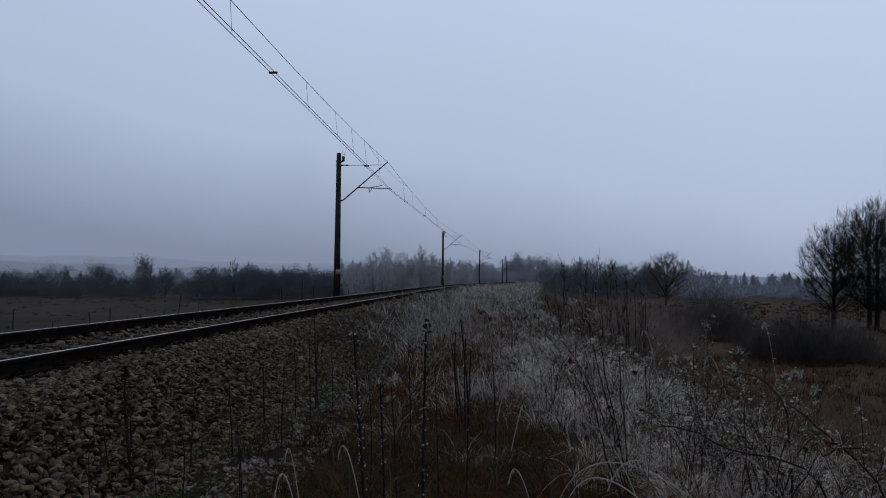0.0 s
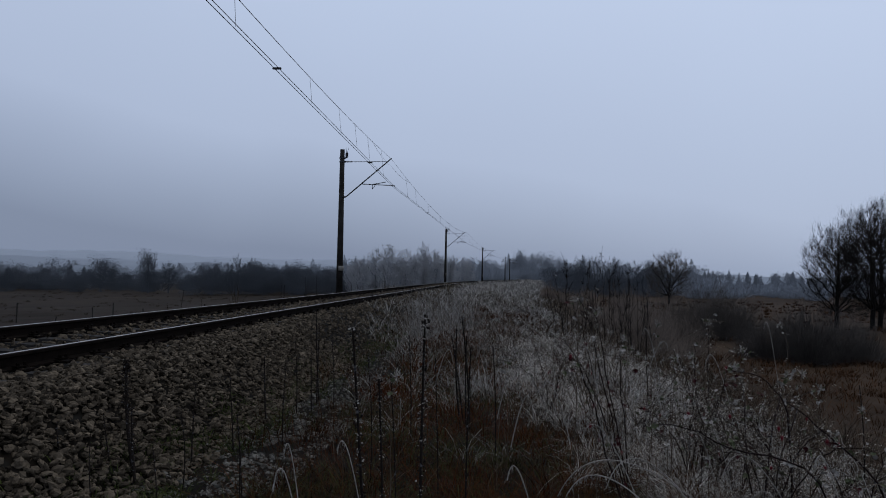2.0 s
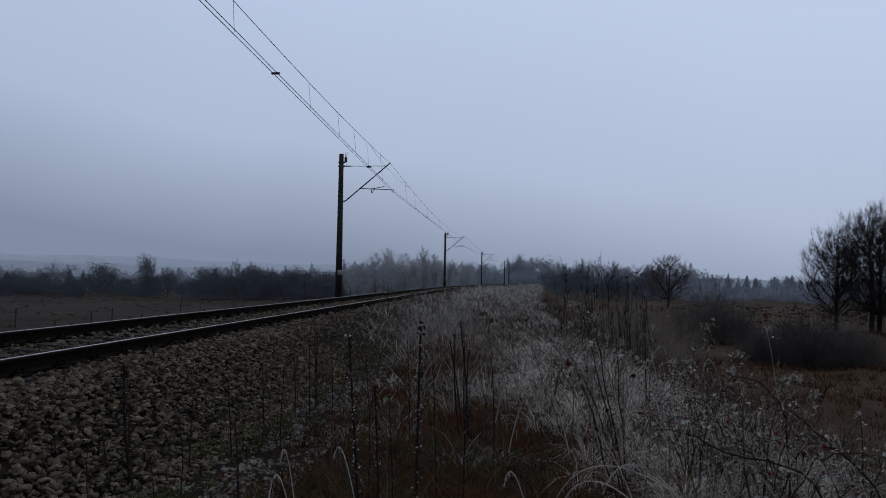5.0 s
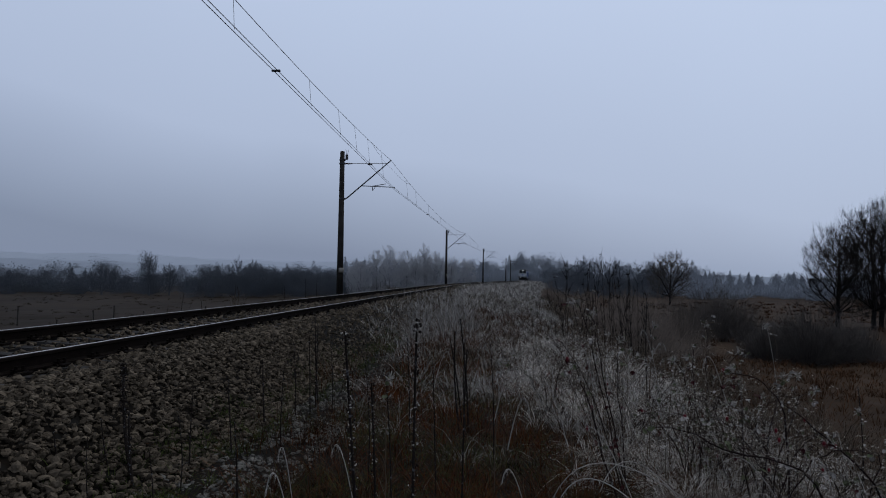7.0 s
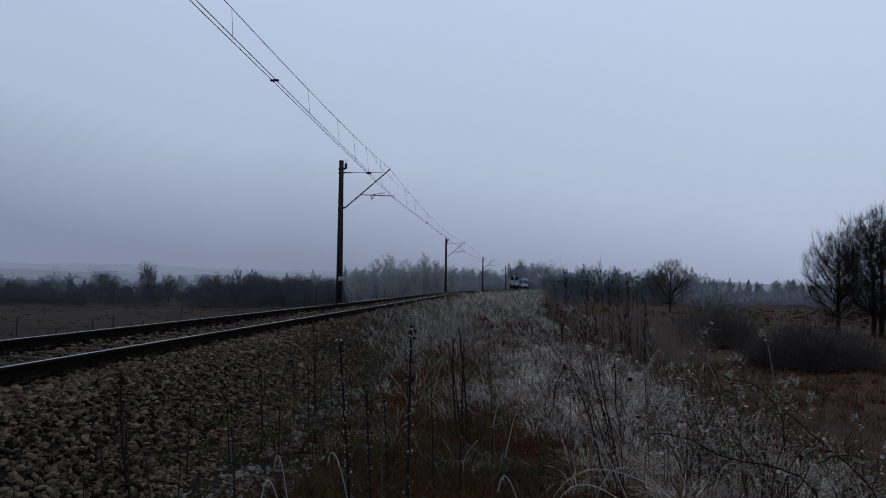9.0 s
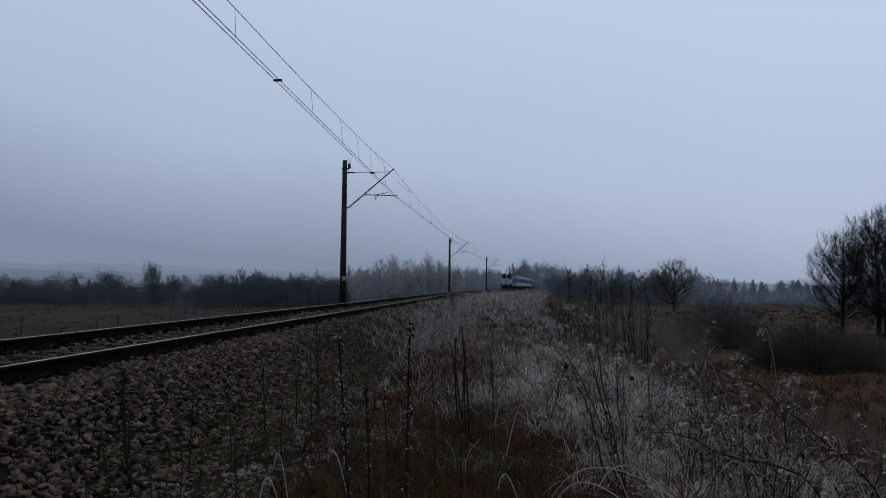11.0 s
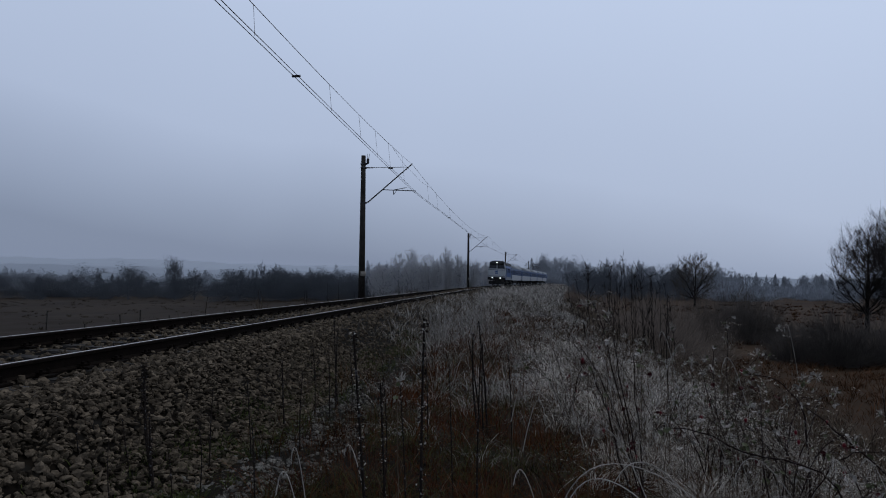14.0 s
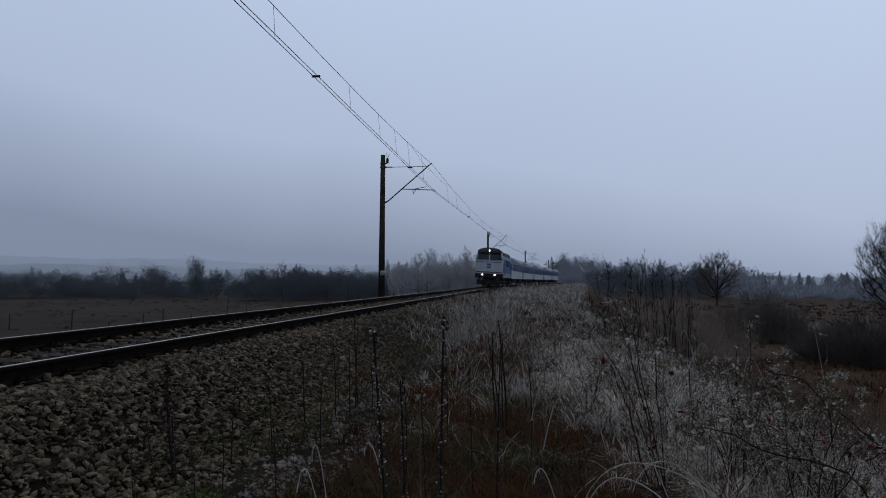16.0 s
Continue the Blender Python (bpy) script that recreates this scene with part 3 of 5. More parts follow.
def build_grass():
    # the brown strip where the camera stands
    field("dry_grass", 20000, (-1.75, 1.5), (2.3, 26), (0.14, 0.42), M_DRY, "tangled brown dry grass on the shoulder", (0.5, 1.5), 0.0042, lean=0.5, patch=(0.5, 0.3, -0.35), frost=-1)
    field("russet_grass", 15000, (-1.75, 1.5), (2.3, 20), (0.16, 0.46), M_RUSSET, "russet dead grass in patches", (0.3, 1.2), 0.0042, lean=0.4, patch=(0.6, 2.1, 0.0), frost=-1)
    field("green_grass", 15000, (-1.5, 1.2), (2.4, 14), (0.10, 0.32), M_GREEN, "low dull green grass between the dead stalks", (0.6, 1.4), 0.006, lean=0.5, patch=(0.6, 5.0, -0.25), frost=-1)
    field("straw", 4500, (-1.5, 0.7), (3.2, 22), (0.2, 0.5), M_FADED, "thin straw stems with a touch of frost", (0.5, 1.4), 0.0026, lean=0.45, patch=(0.5, 3.0, 0.1))
    field("frosted_straw", 450, (-1.5, 0.6), (6, 12), (0.25, 0.5), M_FROST, "sparse frosted straw", (0.8, 1.5), 0.003, lean=0.4)
    # behind and beside the camera
    n = 3600
    y = rng.uniform(-5.0, 2.4, n)
    x = rng.uniform(-1.7, 5.0, n)
    keep = np.hypot(x, y) > 0.75
    x, y = x[keep], y[keep]
    n = len(x)
    v, f = blades(np.stack([x, y], -1), rng.uniform(0.1, 0.34, n), np.abs(rng.normal(0, 0.4, n)), rng.uniform(0.5, 1.4, n), rng.uniform(0.003, 0.007, n))
    tagged(mesh_object("trodden_grass", v, f, M_DRY), "trodden brown grass on the shoulder", "grass", kind="stuff")
    # mossy foot of the ballast, thin growth on the path
    field("moss_tufts", 13000, (2.25, 3.0), (3.4, 20), (0.05, 0.13), M_MOSS, "short moss and grass at the foot of the ballast", (0.3, 1.0), 0.007, by_s=True, patch=(0.6, 1.2, -0.25))
    field("path_grass", 2600, (2.6, 3.9), (3.3, 30), (0.06, 0.26), M_GREEN, "thin green grass on the gravel path", (0.3, 1.0), 0.005, by_s=True, patch=(0.7, 2.2, 0.05))
    field("path_straw", 2600, (2.5, 3.8), (6, 40), (0.15, 0.5), M_DRY, "brown dry grass at the path's edge", (0.2, 0.9), 0.005, by_s=True, patch=(0.7, 0.2, 0.0))
    # frost-covered grass: the bank's edge and the strip that runs on along the line
    field("frosted_grass", 17000, (-0.6, 3.7), (4.2, 24), (0.22, 0.52), M_FROST, "grey-white frosted grass on the bank's edge", (0.75, 1.35), 0.0038, lean=0.3, k=5, patch=(0.42, 1.7, -0.1), frost=1, tuft=40, spread=0.6)
    field("frosted_straw", 13000, (-0.6, 4.2), (4.2, 24), (0.2, 0.5), M_FADED, "half frosted straw on the bank's edge", (0.6, 1.3), 0.0042, lean=0.35, k=5, patch=(0.5, 0.7, -0.4), frost=1, tuft=30)
    field("bank_grass", 11000, (0.3, 5.0), (2.6, 30), (0.25, 0.55), M_DRY, "brown grass under the frost", (0.4, 1.3), 0.006, lean=0.4)
    field("frosted_grass", 9000, (-1.6, 3.2), (14, 120), (0.25, 0.75), M_FROST, "frosted grass along the line", (0.7, 1.35), 0.004, lean=0.4, patch=(1.0, 0.9, 0.05), grow=0.0006, tuft=30)
    field("frosted_straw", 8000, (-1.8, 3.6), (12, 130), (0.25, 0.75), M_FADED, "half frosted straw along the line", (0.6, 1.3), 0.0045, lean=0.4, patch=(0.8, 1.9, -0.3), grow=0.0007)
    field("russet_grass", 4500, (-1.4, 1.2), (7, 34), (0.2, 0.5), M_RUSSET, "russet grass showing through the frost along the line", (0.3, 1.1), 0.005, lean=0.35, patch=(0.9, 2.1, 0.12))
    field("bank_grass", 8000, (-2.0, 3.6), (9, 110), (0.2, 0.5), M_FROST, "brown grass along the line", (0.3, 1.1), 0.006, lean=0.4, grow=0.0008)
    field("frosted_grass", 5500, (1.6, 4.2), (21, 150), (0.2, 0.6), M_FROST, "frosted grass creeping over the ballast", (0.4, 1.2), 0.004, lean=0.35, by_s=True, patch=(1.2, 2.9, -0.1), grow=0.0006)
    field("frosted_straw", 5000, (1.9, 4.2), (15, 150), (0.15, 0.5), M_FROST, "straw creeping over the ballast", (0.3, 1.0), 0.004, lean=0.35, by_s=True, patch=(1.0, 1.9, -0.2), grow=0.0006)
    field("frosted_grass", 7000, (2.2, 9.5), (60, 330), (0.4, 1.0), M_FROST, "frosted grass far along the line", (0.3, 1.0), 0.006, by_s=True, grow=0.0007)
    field("frosted_straw", 6000, (2.2, 10.5), (60, 330), (0.4, 1.0), M_FROST, "straw far along the line", (0.3, 1.0), 0.006, by_s=True, grow=0.0008)
    field("tall_frosted_grass", 420, (-2.5, 0.2), (13, 36), (0.7, 1.25), M_FADED, "tall frosted grass stems along the line", (0.2, 0.7), 0.004, lean=0.15, grow=0.0004)
    field("slope_grass", 9000, (3.4, 9.5), (4, 110), (0.35, 0.95), M_FADED, "brown grass down the bank's slope", (0.2, 0.9), 0.008, grow=0.0010)
    field("frosted_tussocks", 14000, (0.3, 4.0), (5.0, 17), (0.28, 0.58), M_RIME, "bright frosted tussocks arching over on the bank", (0.85, 1.4), 0.0034, lean=0.28, k=6, patch=(0.38, 2.6, 0.08), tuft=36, frost=1, spread=0.45, grow=0.0005)
    # the meadows
    field("meadow_grass", 20000, (8, 75), (20, 170), (0.3, 0.7), M_REED, "reddish brown meadow grass", (0.3, 1.0), 0.009, k=3, lean=0.35, grow=0.0011, patch=(6, 1.1, -0.9))
    field("meadow_grass", 26000, (6, 34), (9, 50), (0.3, 0.65), M_REED, "reddish brown meadow grass", (0.4, 1.1), 0.009, lean=0.4, grow=0.0009, tuft=9, k=3)
    field("meadow_grass", 14000, (-110, -9), (30, 170), (0.08, 0.30), M_FALLOW, "short brown meadow grass beyond the track", (0.2, 0.9), 0.01, k=3, lean=0.4, grow=0.0010, patch=(7, 0.4, -0.6))
    field("verge_grass", 3500, (-7.5, -2.3), (14, 110), (0.25, 0.75), M_THICKET, "dull grass behind the track", (0.1, 0.8), 0.006, by_s=True, grow=0.0008)
    field("verge_frost", 1500, (-7.5, -2.6), (18, 110), (0.3, 0.9), M_FADED, "half frosted stems behind the track", (0.1, 0.7), 0.005, by_s=True, patch=(2.0, 0.5, 0.1))


build_grass()


# ---------------------------------------------------------------- single plants near the camera
def bent(a, b, bow, k=9):
    """Points from a to b, bowed sideways and up."""
    t = np.linspace(0, 1, k)[:, None]
    a, b = np.array(a), np.array(b)
    return a + (b - a) * t + np.array(bow) * np.sin(np.pi * t)


def spike(top, lean, r=0.006, height=None, seeds=60, rime=0.4, head=0.55, name="dead_weed_stalk", label="dark dead weed stalk with dry seed heads"):
    """A dead upright weed: stem from the ground to its top, dry capsules along the upper part."""
    g = np.random.default_rng(int(abs(top[0] * 1000) + abs(top[2] * 777)))
    top = np.array(top)
    foot = top + np.array([lean[0], lean[1], 0])
    foot[2] = float(ground_z(foot[0], foot[1])) - 0.03
    p = bent(foot, top, (g.normal(0, 0.015), g.normal(0, 0.015), 0), 9)
    thing = empty(name, Matrix.Translation(Vector(foot)))
    v, f = tubes([p - foot], [np.linspace(r, r * 0.45, 9)], 6)
    under(mesh_object("stem", v, f, M_STALK, True), thing)
    for mat, nm, share in ((M_STALK, "seed_head", 1 - rime), (M_FROST, "frost", rime * 1.6)):
        n = int(seeds * share)
        if n < 3:
            continue
        t = 1 - head * g.uniform(0, 1, n) ** 1.2
        c = np.stack([np.interp(t, np.linspace(0, 1, 9), p[:, i] - foot[i]) for i in range(3)], -1)
        a = g.uniform(0, 2 * np.pi, n)
        c += np.stack([np.cos(a), np.sin(a), np.zeros(n)], -1) * r * g.uniform(0.7, 1.8, (n, 1))
        rot, parts_ = spins(n, 0.8, g), []
        v0, f0 = ROCKS[2]
        vv = np.einsum("nij,vj->nvi", rot, v0) * (g.uniform(0.6, 1.5, n) * r * (0.62 if nm == "frost" else 1.0))[:, None, None] + c[:, None, :]
        ff = f0[None] + (np.arange(n) * len(v0))[:, None, None]
        under(mesh_object(nm, vv.reshape(-1, 3), ff.reshape(-1, 3), mat), thing)["kind"] = "stuff"
    return tagged(thing, label, "dead weed", group="dead weed stalks")


def stalks(rows):
    """Rows of the top's place, the foot's lean, radius, seeds, rime and length of the head."""
    for x, y, z, lx, ly, r, n, rime, head in rows:
        spike((x, y, z), (lx, ly), r * 1.2, None, n, rime, head)


def build_weeds():
    stalks([(-0.196, 2.249, -0.125, 0, 0.02, 0.0066, 300, 0.30, 0.8),
          (-0.439, 2.336, -0.174, 0.1, 0, 0.0066, 300, 0.30, 0.8),
          (-0.361, 2.399, -0.347, 0.01, 0.03, 0.0058, 200, 0.30, 0.75),
          (-0.488, 3.601, -0.497, 0.03, 0, 0.0045, 40, 0.1, 0.4),
          (-0.348, 7.523, -0.544, 0.06, 0, 0.011, 80, 0.1, 0.75),
          (-0.299, 7.621, -0.421, 0.09, 0.05, 0.011, 80, 0.1, 0.8),
          (-0.428, 8.024, -0.656, 0.14, 0, 0.009, 60, 0.1, 0.7),
          (-0.233, 7.231, -0.590, 0.01, 0, 0.009, 50, 0.1, 0.6),
          (-0.099, 3.921, -0.380, -0.02, 0, 0.006, 60, 0.15, 0.6)])
    stalks([(-2.661, 5.174, -0.641, 0.09, 0, 0.0140, 130, 0.03, 0.45),
          (-2.522, 4.995, -0.956, 0.05, 0, 0.010, 60, 0.05, 0.5),
          (-2.338, 7.409, -0.849, 0.03, 0, 0.009, 30, 0.05, 0.5),
          (-2.774, 5.082, -1.015, 0.04, 0.05, 0.0055, 30, 0.05, 0.4),
          (-2.356, 5.705, -0.883, -0.02, 0, 0.006, 30, 0.05, 0.5),
          (-2.264, 6.211, -0.861, 0.05, 0, 0.006, 30, 0.05, 0.5),
          (-2.165, 8.908, -0.456, 0.05, 0, 0.009, 60, 0.05, 0.7),
          (-2.029, 8.520, -0.570, -0.02, 0, 0.008, 60, 0.05, 0.7),
          (-2.031, 8.123, -0.672, 0.02, 0, 0.007, 50, 0.1, 0.6)])
    stalks([(-1.600, 4.550, -0.898, 0.02, 0, 0.005, 30, 0.05, 0.5),
          (-1.376, 3.963, -0.921, 0, 0, 0.0045, 30, 0.05, 0.5),
          (-1.857, 6.536, -0.824, -0.02, 0, 0.006, 30, 0.1, 0.5),
          (-2.156, 7.917, -0.718, 0.03, 0, 0.006, 40, 0.1, 0.6),
          (-1.838, 8.340, -0.754, 0.03, 0, 0.006, 40, 0.1, 0.6),
          (-0.925, 5.484, -0.622, 0.03, 0, 0.005, 40, 0.3, 0.6),
          (-0.784, 6.995, -0.574, 0.03, 0, 0.006, 40, 0.3, 0.6),
          (-0.388, 5.215, -0.589, 0.03, 0, 0.005, 40, 0.3, 0.6),
          (0.022, 6.243, -0.556, 0.03, 0, 0.006, 40, 0.5, 0.5)])
    stalks([(2.058, 9.667, -0.215, 0.02, 0, 0.007, 40, 0.7, 0.4),
          (3.053, 6.248, -0.866, 0, 0, 0.006, 20, 0.6, 0.3),
          (-2.987, 4.869, -1.034, 0.03, 0, 0.005, 20, 0.05, 0.4),
          (-2.172, 5.018, -0.975, 0.02, 0, 0.005, 20, 0.05, 0.4),
          (-2.588, 4.594, -1.046, 0.02, 0, 0.004, 20, 0.05, 0.4),
          (-1.999, 4.229, -1.024, 0.02, 0, 0.004, 20, 0.05, 0.4)])
    # dark stalks behind the track
    g = random.Random(3)
    for i in range(30):
        y = g.uniform(22, 70)
        x = float(track_x(y)) - g.uniform(2.4, 6.5)
        z = float(ground_z(x, y)) + g.uniform(0.7, 1.5)
        spike((x, y, z), (g.uniform(-0.1, 0.1), 0), 0.012, None, 40, 0.15, 0.5)


build_weeds()


def arching_grass(foot, tip, rise, seed, label="arching grass stem heavy with white frost"):
    """One long frosted grass stem that arches over, with drooping spikelets along its end."""
    g = np.random.default_rng(seed)
    foot, tip = np.array(foot), np.array(tip)
    t = np.linspace(0, 1, 14)[:, None]
    ctrl = foot * 0.22 + tip * 0.78 + np.array([0, 0, rise * 2.0 + 0.14])
    tip = tip - np.array([0, 0, 0.04])
    p = foot * (1 - t) ** 2 + 2 * ctrl * t * (1 - t) + tip * t ** 2
    thing = empty("frosted_grass_stem", Matrix.Translation(Vector(foot)))
    v, f = tubes([p - foot], [np.linspace(0.0024, 0.0014, 14)], 5)
    under(mesh_object("stem", v, f, M_FROST, True), thing)
    n = 26
    tt = g.uniform(0.55, 1.0, n)
    c = np.stack([np.interp(tt, t[:, 0], p[:, i] - foot[i]) for i in range(3)], -1)
    L = g.uniform(0.010, 0.030, n)
    a = g.uniform(0, 2 * np.pi, n)
    k = np.linspace(0, 1, 4)[None, :]
    path = np.stack([c[:, :1] + np.cos(a)[:, None] * L[:, None] * 0.5 * k, c[:, 1:2] + np.sin(a)[:, None] * L[:, None] * 0.5 * k, c[:, 2:] + L[:, None] * (0.25 * k - 1.1 * k ** 2)], -1)
    side = np.stack([-np.sin(a), np.cos(a), np.zeros(n)], -1)
    v, f = ribbons(path, np.full((n, 4), 0.003) * (1.1 - k), side)
    under(tagged(mesh_object("plume", v, f, M_FROST), kind="stuff"), thing)
    return tagged(thing, label, "grass stem", group="arching frosted grass stems")


def arches(rows, seed):
    """Rows of foot, tip and rise."""
    for i, (ax, ay, az, bx, by, bz, rise) in enumerate(rows):
        arching_grass((ax, ay, az), (bx, by, bz), rise, seed + i)


def build_arches():
    arches([(0.783, 3.701, -1.220, 0.451, 3.599, -0.757, 0.1),
          (1.049, 3.010, -1.076, 0.274, 2.902, -0.821, 0.12),
          (0.892, 2.798, -1.041, 0.431, 2.712, -0.733, 0.1),
          (0.719, 2.584, -0.982, 0.256, 2.504, -0.727, 0.07),
          (1.426, 3.439, -1.165, 1.044, 3.345, -0.846, 0.09),
          (-0.601, 2.400, -0.975, -0.694, 2.343, -0.670, 0.06),
          (-0.763, 2.996, -1.105, -0.828, 2.926, -0.700, 0.05),
          (-0.494, 3.016, -1.152, -0.610, 2.939, -0.677, 0.05),
          (0.758, 5.090, -0.894, 0.628, 4.975, -0.497, 0.07),
          (1.237, 6.129, -1.023, 1.442, 6.011, -0.528, 0.08)], 0)
    arches([(1.472, 6.343, -1.000, 1.277, 6.193, -0.427, 0.08),
          (1.787, 5.559, -0.946, 1.566, 5.433, -0.620, 0.1),
          (0.128, 4.252, -0.988, 0.254, 4.177, -0.771, 0.1),
          (0.056, 5.049, -0.972, 0.188, 4.958, -0.746, 0.1),
          (-0.522, 7.021, -1.042, -0.351, 6.891, -0.776, 0.1),
          (-0.159, 8.041, -0.906, 0.119, 7.899, -0.673, 0.1),
          (2.781, 7.230, -1.042, 2.582, 7.062, -0.428, 0.12),
          (1.780, 3.767, -1.276, 1.579, 3.676, -0.895, 0.08),
          (0.517, 4.680, -1.058, 0.331, 4.571, -0.686, 0.08),
          (0.219, 3.060, -1.128, 0.078, 2.987, -0.792, 0.05)], 10)
    g = random.Random(9)
    for i in range(60):
        y = g.uniform(3.8, 9)
        x = float(frost_edge(y)) + g.uniform(0.1, 2.0)
        z = float(ground_z(x, y))
        a = g.uniform(0, 6.28)
        r = g.uniform(0.25, 0.5)
        arching_grass((x, y, z), (x + math.cos(a) * r, y + math.sin(a) * r, z + g.uniform(0.4, 0.75)), g.uniform(0.08, 0.2), 100 + i)


build_arches()


def leaf_mesh(name, mat, length=0.05):
    """A toothed oval leaf, slightly folded, with its tip along x."""
    bm = bmesh.new()
    prof = [(0, 0.0), (0.12, 0.20), (0.22, 0.26), (0.30, 0.33), (0.45, 0.35), (0.55, 0.37), (0.72, 0.26), (0.85, 0.16), (1.0, 0.0)]
    mid = [bm.verts.new((x * length, 0, -0.10 * length * math.sin(math.pi * x))) for x, w in prof]
    for s in (-1, 1):
        rim = [mid[0]] + [bm.verts.new((x * length, s * w * length * (1 + 0.08 * (i % 2)), 0.10 * length * w - 0.06 * length * x * x)) for i, (x, w) in enumerate(prof) if 0 < x < 1] + [mid[-1]]
        for i in range(len(prof) - 1):
            loop = []
            for vv in (mid[i], mid[i + 1], rim[i + 1], rim[i]):
                if vv not in loop:
                    loop.append(vv)
            bm.faces.new(loop if s > 0 else loop[::-1])
    me = bpy.data.meshes.new(name)
    bm.to_mesh(me)
    bm.free()
    me.materials.append(mat)
    return me


LEAF_G, LEAF_R, LEAF_F = leaf_mesh("leaf", M_LEAF, 0.045), leaf_mesh("leaf", M_REDLEAF, 0.034), leaf_mesh("leaf", M_FROST, 0.034)


def bramble(foot, tips, seed, leaves=10, hips=3, lines=(), label="bramble with arching frosted canes and a few red hips"):
    """Canes that rise from one foot and arch over to their tips, with side twigs, rime, leaves and hips."""
    g = np.random.default_rng(seed)
    foot = np.array(foot)
    thing = empty("bramble", Matrix.Translation(Vector(foot)))
    canes, spots = [], []
    for tip in tips:
        tip = np.array(tip)
        t = np.linspace(0, 1, 12)[:, None]
        ctrl = foot * 0.45 + tip * 0.55 + np.array([g.normal(0, 0.08), g.normal(0, 0.08), 0.25 + 0.3 * abs(tip[2] - foot[2])])
        p = foot * (1 - t) ** 2 + 2 * ctrl * t * (1 - t) + tip * t ** 2 + g.normal(0, 0.008, (12, 3)) - foot
        canes.append(p)
        v, f = tubes([p], [np.linspace(0.0052, 0.0022, 12)], 5)
        under(mesh_object("cane", v, f, M_CANE, True), thing, "dark arching cane")
        spots += [p[i] for i in range(2, 9)] + [p[10]]
    for line in lines:
        q, at = np.array(line), np.linspace(0, 1, len(line))
        u = np.linspace(0, 1, 14)
        p = np.stack([np.interp(u, at, q[:, i]) for i in range(3)], -1)
        p[1:-1] = (p[:-2] + 2 * p[1:-1] + p[2:]) / 4
        p += g.normal(0, 0.004, p.shape) - foot
        v, f = tubes([p], [np.linspace(0.0030, 0.0068, 14)], 6)
        under(mesh_object("cane", v, f, M_CANE, True), thing, "thick dark arching cane")
        canes.append(p[::-1][2:])
        spots += [p[i] for i in range(1, 13, 2)]
    spots = np.array(spots)
    n = len(spots) * (4 if len(tips) else 2)
    base = spots[g.integers(0, len(spots), n)] + g.normal(0, 0.02, (n, 3))
    L = g.uniform(0.05, 0.22, n)
    d = g.normal(0, 1, (n, 3)) + np.array([0, 0, 0.45])
    d /= np.linalg.norm(d, axis=1, keepdims=True)
    t = np.linspace(0, 1, 5)[None, :, None]
    path = base[:, None] + d[:, None] * L[:, None, None] * t + np.array([0, 0, -0.35]) * (L[:, None, None] * t ** 2) + g.normal(0, 0.006, (n, 5, 3))
    v, f = tubes(path, np.linspace(0.0024, 0.0012, 5)[None] * g.uniform(0.7, 1.3, (n, 1)), 3)
    under(tagged(mesh_object("twig_tangle", v, f, M_FADED), kind="stuff"), thing)
    # rime: short needles all along the twigs
    m = n * 6
    which, seg = g.integers(0, n, m), g.integers(1, 5, m)
    c = path[which, seg] + (path[which, seg - 1] - path[which, seg]) * g.uniform(0, 1, (m, 1))
    dd = g.normal(0, 1, (m, 3))
    dd /= np.linalg.norm(dd, axis=1, keepdims=True)
    pp = np.stack([c, c + dd * g.uniform(0.005, 0.016, (m, 1))], 1)
    sd = np.cross(dd, g.normal(0, 1, (m, 3)))
    sd /= np.linalg.norm(sd, axis=1, keepdims=True) + 1e-6
    v, f = ribbons(pp, np.array([[0.0036, 0.0014]]).repeat(m, 0), sd)
    under(tagged(mesh_object("rime", v, f, M_RIME), kind="stuff"), thing)
    for i in range(leaves):
        c = path[g.integers(0, n), 4]
        kind = g.choice(3, p=[0.25, 0.35, 0.40])
        for j in range(3):
            ob = under(new("leaf", (LEAF_G, LEAF_R, LEAF_F)[kind]), thing)
            ob.matrix_basis = Matrix.Translation(Vector(c)) @ Euler((g.normal(0, 0.6), g.uniform(-0.2, 1.2), g.uniform(0, 6.28))).to_matrix().to_4x4() @ Matrix.Scale(float(g.uniform(0.7, 1.25)), 4)
    for cane in canes:
        for j in range(5):
            ob = under(new("leaf", LEAF_F if j else LEAF_G), thing)
            ob.matrix_basis = Matrix.Translation(Vector(cane[11 - j // 3] + g.normal(0, 0.01, 3))) @ Euler((g.normal(0, 0.7), g.uniform(-0.4, 1.2), g.uniform(0, 6.28))).to_matrix().to_4x4() @ Matrix.Scale(float(g.uniform(0.6, 1.1)), 4)
    for i in range(hips):
        c = Vector(path[g.integers(0, n), 4])
        bm = bmesh.new()
        bmesh.ops.create_uvsphere(bm, u_segments=10, v_segments=7, radius=0.0095)
        bmesh.ops.transform(bm, matrix=Matrix.Translation(c) @ Matrix.Diagonal((1, 1, 1.35, 1)), verts=bm.verts)
        rod(bm, c + Vector((0, 0, -0.012)), c + Vector((0, 0, -0.019)), 0.004, 0.001, 6)
        part("rose_hip", bm, M_HIP, thing, "dull red rose hip", True)
    return tagged(thing, label, "bramble", group="brambles on the bank's edge")


